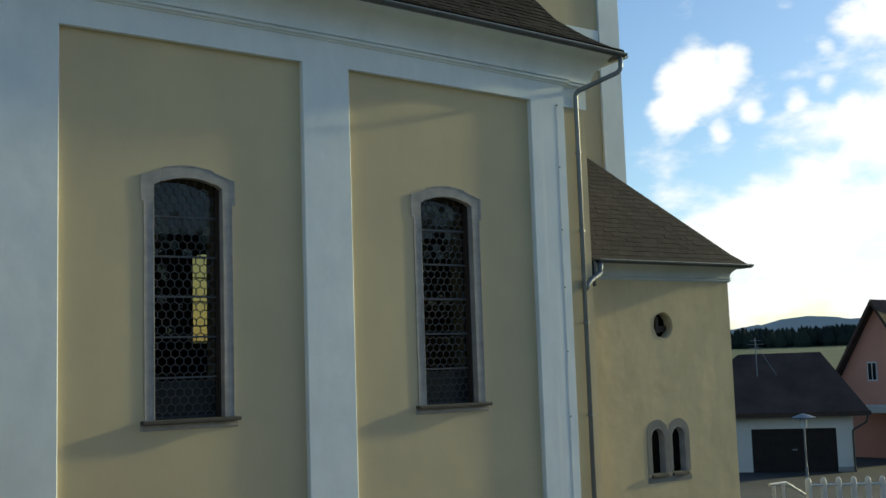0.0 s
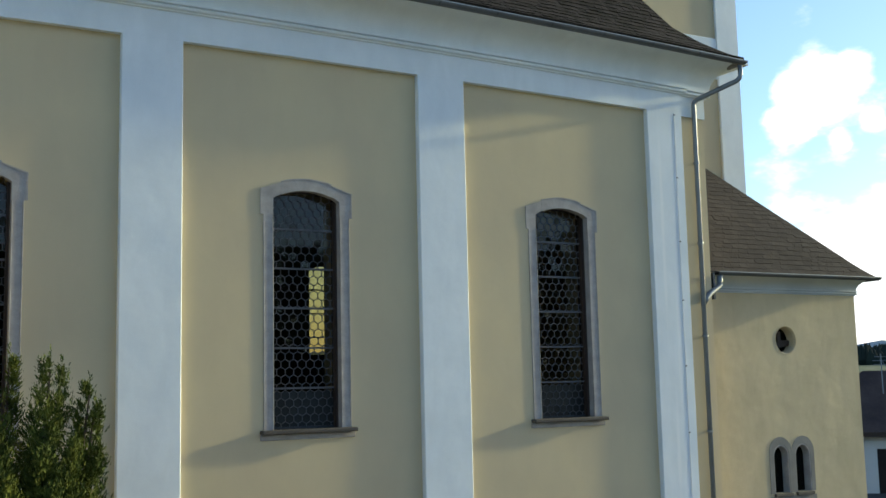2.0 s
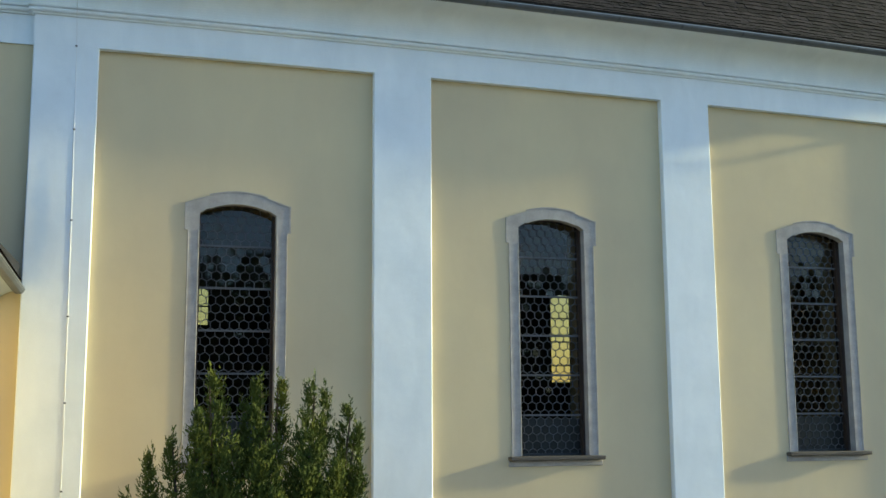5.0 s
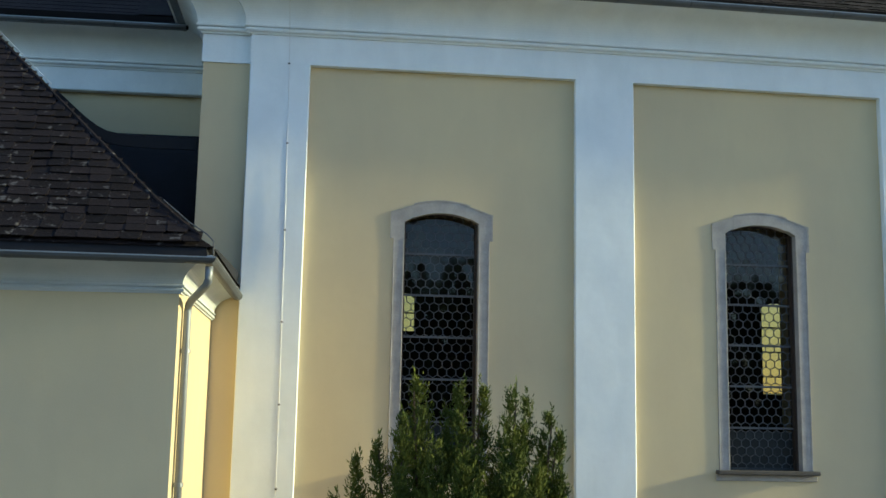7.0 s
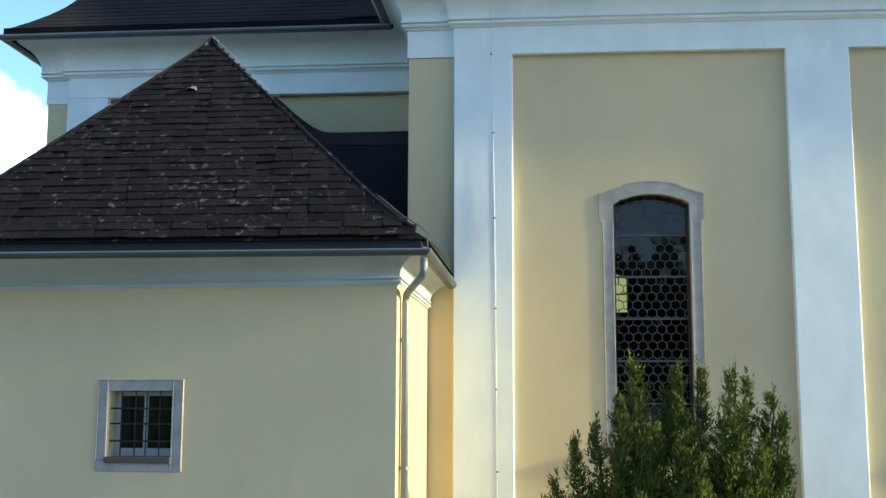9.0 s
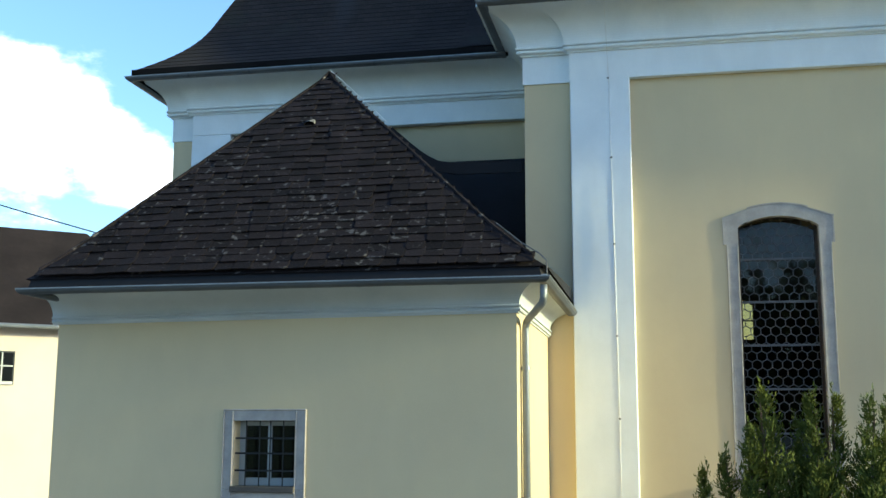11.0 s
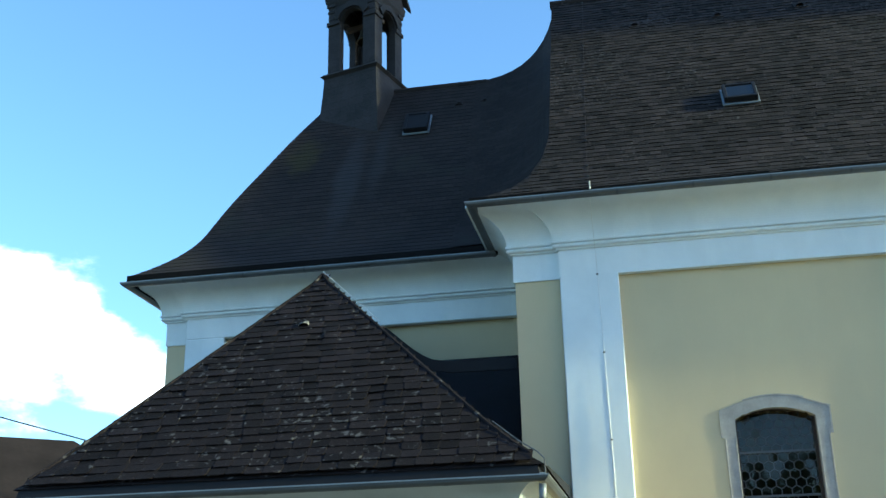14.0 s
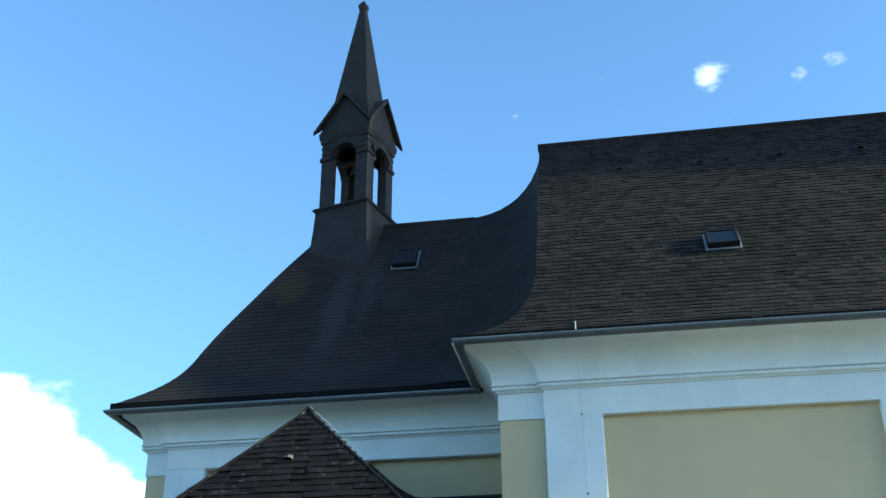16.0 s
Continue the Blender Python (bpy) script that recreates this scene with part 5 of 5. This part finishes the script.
# ---------------------------------------------------------------- garage, pink house, lamp, fence
garage = thing("garage", (45.44, 23.57, -2.0), "white garage with dark wooden double door and brown roof", "garage", rz=-45.8)
bm = bmesh.new()
for x0, x1, z0, z1 in ((-3.5, -0.02, -.6, 3.0), (4.12, 4.95, -.6, 3.0), (-0.02, 4.12, 2.22, 3.0)):
    box(bm, x0, x1, 0, .3, z0, z1)
part("wall", bm, OFFWHITE, garage)
for x0, x1 in ((-3.5, -3.2), (4.65, 4.95)):
    part("side_wall", boxed(x0, x1, .301, 7.5, -.6, 3.0), OFFWHITE, garage)
part("plinth", boxed(4.13, 4.97, -.03, -.001, -.6, .28), STONE, garage, "grey plinth")
door = part("door", boxed(-0.02, 4.12, .12, .17, -.02, 2.22), DOORWOOD, garage, "dark brown wooden garage door")
for k in range(20):
    part("board", boxed(0.0 + k * .206, 0.19 + k * .206, .10, .119, .0, 2.2, bevel=.004), DOORWOOD, door)
part("handle", boxed(1.95, 2.2, .06, .1, 1.12, 1.2, bevel=.01), ZINC, door, "pale metal handle")
bm = bmesh.new()
vs = [bm.verts.new(p) for p in ((-4.0, -.55, 3.0), (5.75, -.55, 3.0), (5.75, 8.1, 3.0), (-4.0, 8.1, 3.0), (-.2, 3.8, 6.05), (4.1, 3.8, 6.05))]
for f in ((0, 1, 5, 4), (1, 2, 5), (2, 3, 4, 5), (3, 0, 4), (3, 2, 1, 0)):
    bm.faces.new([vs[i] for i in f])
part("roof", bm, BROWNROOF, garage, "dark brown tiled roof")
part("fascia", boxed(-4.0, 5.75, -.60, -.552, 2.83, 3.06), DARKWOOD, garage)
part("downpipe", tube(bmesh.new(), bend([(5.6, -.6, 2.9), (5.5, -.5, 2.5), (4.9, -.06, 2.1), (4.9, -.06, -.2)], .1), .05, 8), IRON, garage)
antenna = thing("roof_antenna", (46.9, 24.4, 2.0), "thin metal roof antenna on the garage", "antenna", rz=-45.8)
part("mast", tube(bmesh.new(), [(.2, .5, 0), (.2, .5, 2.9)], .03, 6), ZINC, antenna)
for z, w in ((2.75, .32), (2.55, .42), (2.35, .36)):
    part("rod", tube(bmesh.new(), [(.2 - w, .5, z), (.2 + w, .5, z)], .018, 5), ZINC, antenna)
part("stay", tube(bmesh.new(), [(.2, .5, 2.6), (1.15, .1, .9)], .015, 5), ZINC, antenna)

house = thing("pink_house", (56.8, 23.6, -4.4), "pink rendered house with a steep dark red gabled roof", "house", rz=-86)
part("wall", prism(bmesh.new(), [(-3.0, -.5), (3.0, -.5), (3.0, 6.2), (0, 11.0), (-3.0, 6.2)], 0, 10), PINK, house)
for s in (-1, 1):
    part("roof", prism(bmesh.new(), [(0, 11.05), (s * 3.7, 5.15), (s * 3.7, 5.4), (0, 11.35)][::s], -.6, 10.5), BROWNROOF, house, "dark red-brown roof slope")
w1 = part("window", boxed(-.8, -.2, -.03, .1, 6.7, 7.8), WHITEWOOD, house)
part("pane", boxed(-.74, -.53, -.04, -.031, 6.78, 7.72), SKYGLASS, w1)
part("pane", boxed(-.47, -.26, -.04, -.031, 6.78, 7.72), SKYGLASS, w1)
part("balcony", boxed(-1.2, 3.6, -1.6, -.02, 4.95, 5.35, bevel=.02), OFFWHITE, house, "white balcony parapet")
part("chimney", boxed(.4, 1.0, 3, 3.8, 9.5, 12.4, bevel=.02), DARKWOOD, house)

lamp = thing("street_lamp", (41.0, 16.9, ground_height(44.3)), "grey street lamp with a flat round hood", "street lamp")
part("pole", tube(bmesh.new(), [(0, 0, 0), (0, 0, .9), (0, 0, .95), (0, 0, 2.55)], [.06, .06, .04, .04], 10), ZINC, lamp)
part("lantern", tube(bmesh.new(), [(0, 0, 2.55), (0, 0, 2.6), (0, 0, 3.0)], [.07, .12, .15], 12), material("lamp_glass", (0.6, 0.62, 0.62), 0.2, vary=0.05, bump=0), lamp, "pale glass lantern")
part("hood", tube(bmesh.new(), [(0, 0, 3.0), (0, 0, 3.05), (0, 0, 3.18), (0, 0, 3.22)], [.5, .52, .16, .03], 16), ZINC, lamp)

fence = thing("white_fence", (23.55, 3.4, -0.20), "white painted railing with round-topped posts by the yard", "fence", rz=-6)
for k in range(11):
    bm = tube(bmesh.new(), [(k * .53, 0, 0), (k * .53, 0, 1.0 - k * .03), (k * .53, 0, 1.06 - k * .03), (k * .53, 0, 1.09 - k * .03)], [.075, .075, .055, .01], 10)
    part("post", bm, WHITEWOOD, fence)
for z in (.35, .9):
    part("rail", tube(bmesh.new(), [(0, 0, z), (5.2, 0, z - .33)], .03, 8), WHITEWOOD, fence)
gate = thing("white_handrail", (22.0, 3.2, 0.0), "low white handrail beside the fence", "handrail")
for x in (0, .35):
    part("post", tube(bmesh.new(), [(x, 0, 0), (x, 0, .85)], .04, 8), WHITEWOOD, gate)
part("rail", tube(bmesh.new(), [(-.15, 0, .87), (.45, 0, .87), (1.0, -.1, .55)], .035, 8), WHITEWOOD, gate)

# ---------------------------------------------------------------- house, wall and wire behind the sacristy
GREYROOF = material("grey_brown_roof", (0.024, 0.018, 0.018), 0.85, spec=0.12, vary=0.2, grain=5, stain=0.6, bump=0.4)
white = thing("white_house", (-21.0, 27.0, 0.3), "sunlit cream rendered house with a dark brown hipped roof", "house", rz=38)
RIDGE_END = -1.4
CREAM = material("cream_render", (0.62, 0.54, 0.46), 0.9, vary=0.05, grain=30, stain=0.5)
part("wall", boxed(-16, 4.0, 0, .3, -.5, 7.7), CREAM, white)
part("end_wall", boxed(3.7, 4.0, .302, 9, -.5, 7.7), OFFWHITE, white)
bm = bmesh.new()
vs = [bm.verts.new(p) for p in ((-17, -.6, 7.65), (4.6, -.6, 7.65), (4.6, 9.6, 7.65), (-17, 9.6, 7.65), (-14, 4.5, 12.3), (RIDGE_END, 4.5, 12.3))]
for f in ((0, 1, 5, 4), (1, 2, 5), (2, 3, 4, 5), (3, 0, 4), (3, 2, 1, 0)):
    bm.faces.new([vs[i] for i in f])
part("roof", bm, GREYROOF, white, "dark brown tiled roof")
part("gutter", tube(bmesh.new(), [(-17, -.68, 7.6), (4.6, -.68, 7.6)], .09, 8), ZINC, white)
for x in (-4.9,):
    wf = part("window", boxed(x - .46, x + .46, -.05, .06, 5.35, 6.65, bevel=.01), IRON, white, "dark window with white cross bars")
    part("pane", boxed(x - .40, x + .40, -.058, -.051, 5.45, 6.59), SKYGLASS, wf)
    part("glazing_bar", boxed(x - .025, x + .025, -.075, -.059, 5.45, 6.59), WHITEWOOD, wf)
    part("glazing_bar", boxed(x - .40, x + .40, -.075, -.059, 6.05, 6.1), WHITEWOOD, wf)
    part("sill", boxed(x - .42, x + .42, -.1, -.051, 5.36, 5.48), WHITEWOOD, wf)
tagged(link("power_line", tube(bmesh.new(), [(-31.4, 25, 14.6), (-28.1, 25, 13.6), (-24.92, 25, 12.62), (-21.67, 25, 11.66), (-18.4, 25, 10.75), (-12, 25, 9.1)], .028, 5), IRON), "thin dark overhead wire", "wire")

# ---------------------------------------------------------------- row of trees that the nave windows mirror
LEAF = material("broad_leaf", (0.070, 0.100, 0.030), 0.7, vary=0.3, grain=3, stain=.6, bump=0, tone=(0.030, 0.048, 0.016), spec=0.2, island=0.3)


def leafy_tree(at, high, seed):
    """A broadleaf tree: forked tapered trunk, limbs and a crown of many leaf clumps with gaps."""
    g = np.random.default_rng(seed)
    ob = thing("leafy_tree", at, "tall dark green broadleaf tree in the row across the churchyard", "tree", "row of trees")
    part("trunk", tube(bmesh.new(), [(0, 0, -.3), (.05, 0, high * .15), (-.05, .1, high * .4), (0, 0, high * .8)], [.34, .27, .19, .04], 9), BARK, ob)
    vs, fs = [], []
    for k in range(40):
        a, f = g.random() * 6.28, g.uniform(.05, .97)
        girth = high * .36 * math.sin(math.pi * min(1, (f - .12) / .92)) ** .7
        end = np.array((math.cos(a) * girth * g.uniform(.45, 1), math.sin(a) * girth * g.uniform(.45, 1), high * f))
        start = np.array((0, 0, high * max(.2, f - .22)))
        part("limb", tube(bmesh.new(), [tuple(start), tuple((start + end) / 2 + np.array((0, 0, .2))), tuple(end)], [.09, .05, .015], 5), BARK, ob)
        for j in range(150):
            p = start + (end - start) * g.uniform(.45, 1.05) + g.normal(size=3) * np.array((.55, .55, .42))
            u = g.normal(size=3)
            u /= np.linalg.norm(u)
            w = np.cross(u, g.normal(size=3))
            w /= np.linalg.norm(w)
            r, n0 = g.uniform(.16, .36), len(vs)
            vs += [tuple(p + (u * math.cos(t) * (1 + .35 * (q % 2)) + w * .7 * math.sin(t) * (1 + .35 * (q % 2))) * r) for q, t in enumerate(np.arange(7) * 6.2832 / 7)]
            fs.append(list(range(n0, n0 + 7)))
    me = bpy.data.meshes.new("crown")
    me.from_pydata(vs, [], fs)
    me.materials.append(LEAF)
    new("crown", me).parent = ob
    return ob


for k, (x, y, high) in enumerate([(-9, -61, 15.6), (-1, -62, 17.0), (6, -60, 17.4), (10, -64, 18.6), (15, -63, 17.0), (23, -61, 15.6), (31, -60, 15.4), (38, -62, 16.6), (45, -60, 18.6), (53, -61, 19.8), (61, -62, 20.2), (3, -72, 16), (19, -73, 16), (27, -72, 15.5), (35, -73, 17), (48, -72, 20)]):
    leafy_tree((x, y, ground_height(math.hypot(x, y)) - .05), high, 20 + k)

# ---------------------------------------------------------------- far woods and hills
WOODS = material("far_conifers", (0.020, 0.034, 0.022), 0.95, vary=0.3, grain=.2, stain=.02, bump=0)
# base colour lifted towards blue for haze too
HILL = material("hazed_hills", (0.11, 0.14, 0.16), 0.95, vary=0.12, grain=.05, stain=.006, bump=0, tone=(0.09, 0.12, 0.135))
glow = HILL.node_tree.nodes["Principled BSDF"]          # blue emission stands in for haze over the distant backdrop
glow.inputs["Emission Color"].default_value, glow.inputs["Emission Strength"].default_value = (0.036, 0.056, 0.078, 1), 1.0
rnd = random.Random(3)
bm = bmesh.new()
for k in range(1800):
    az, r = radians(rnd.uniform(24, 58)), rnd.uniform(430, 560)
    h, w = rnd.uniform(5.2, 8.6), rnd.uniform(1.8, 3.2)
    x, y, z = r * math.cos(az), r * math.sin(az), ground_height(r)
    tube(bm, [(x, y, z), (x, y, z + h * .25), (x, y, z + h * .7), (x, y, z + h)], [w * .8, w, w * .5, .1], 6, caps=False)
tagged(link("far_woods", bm, WOODS), "dark conifer wood beyond the meadow", "woods", kind="stuff")
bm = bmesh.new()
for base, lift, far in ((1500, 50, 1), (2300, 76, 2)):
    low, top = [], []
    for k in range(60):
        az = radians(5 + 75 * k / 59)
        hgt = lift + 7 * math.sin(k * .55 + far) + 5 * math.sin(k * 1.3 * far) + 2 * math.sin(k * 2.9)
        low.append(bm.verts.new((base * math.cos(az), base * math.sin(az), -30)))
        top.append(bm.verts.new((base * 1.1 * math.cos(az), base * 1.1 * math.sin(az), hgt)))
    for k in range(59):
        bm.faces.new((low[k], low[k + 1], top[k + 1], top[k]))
tagged(link("backdrop", bm, HILL), "wooded hills on the horizon, haze put into their colour", "hills", kind="structure")
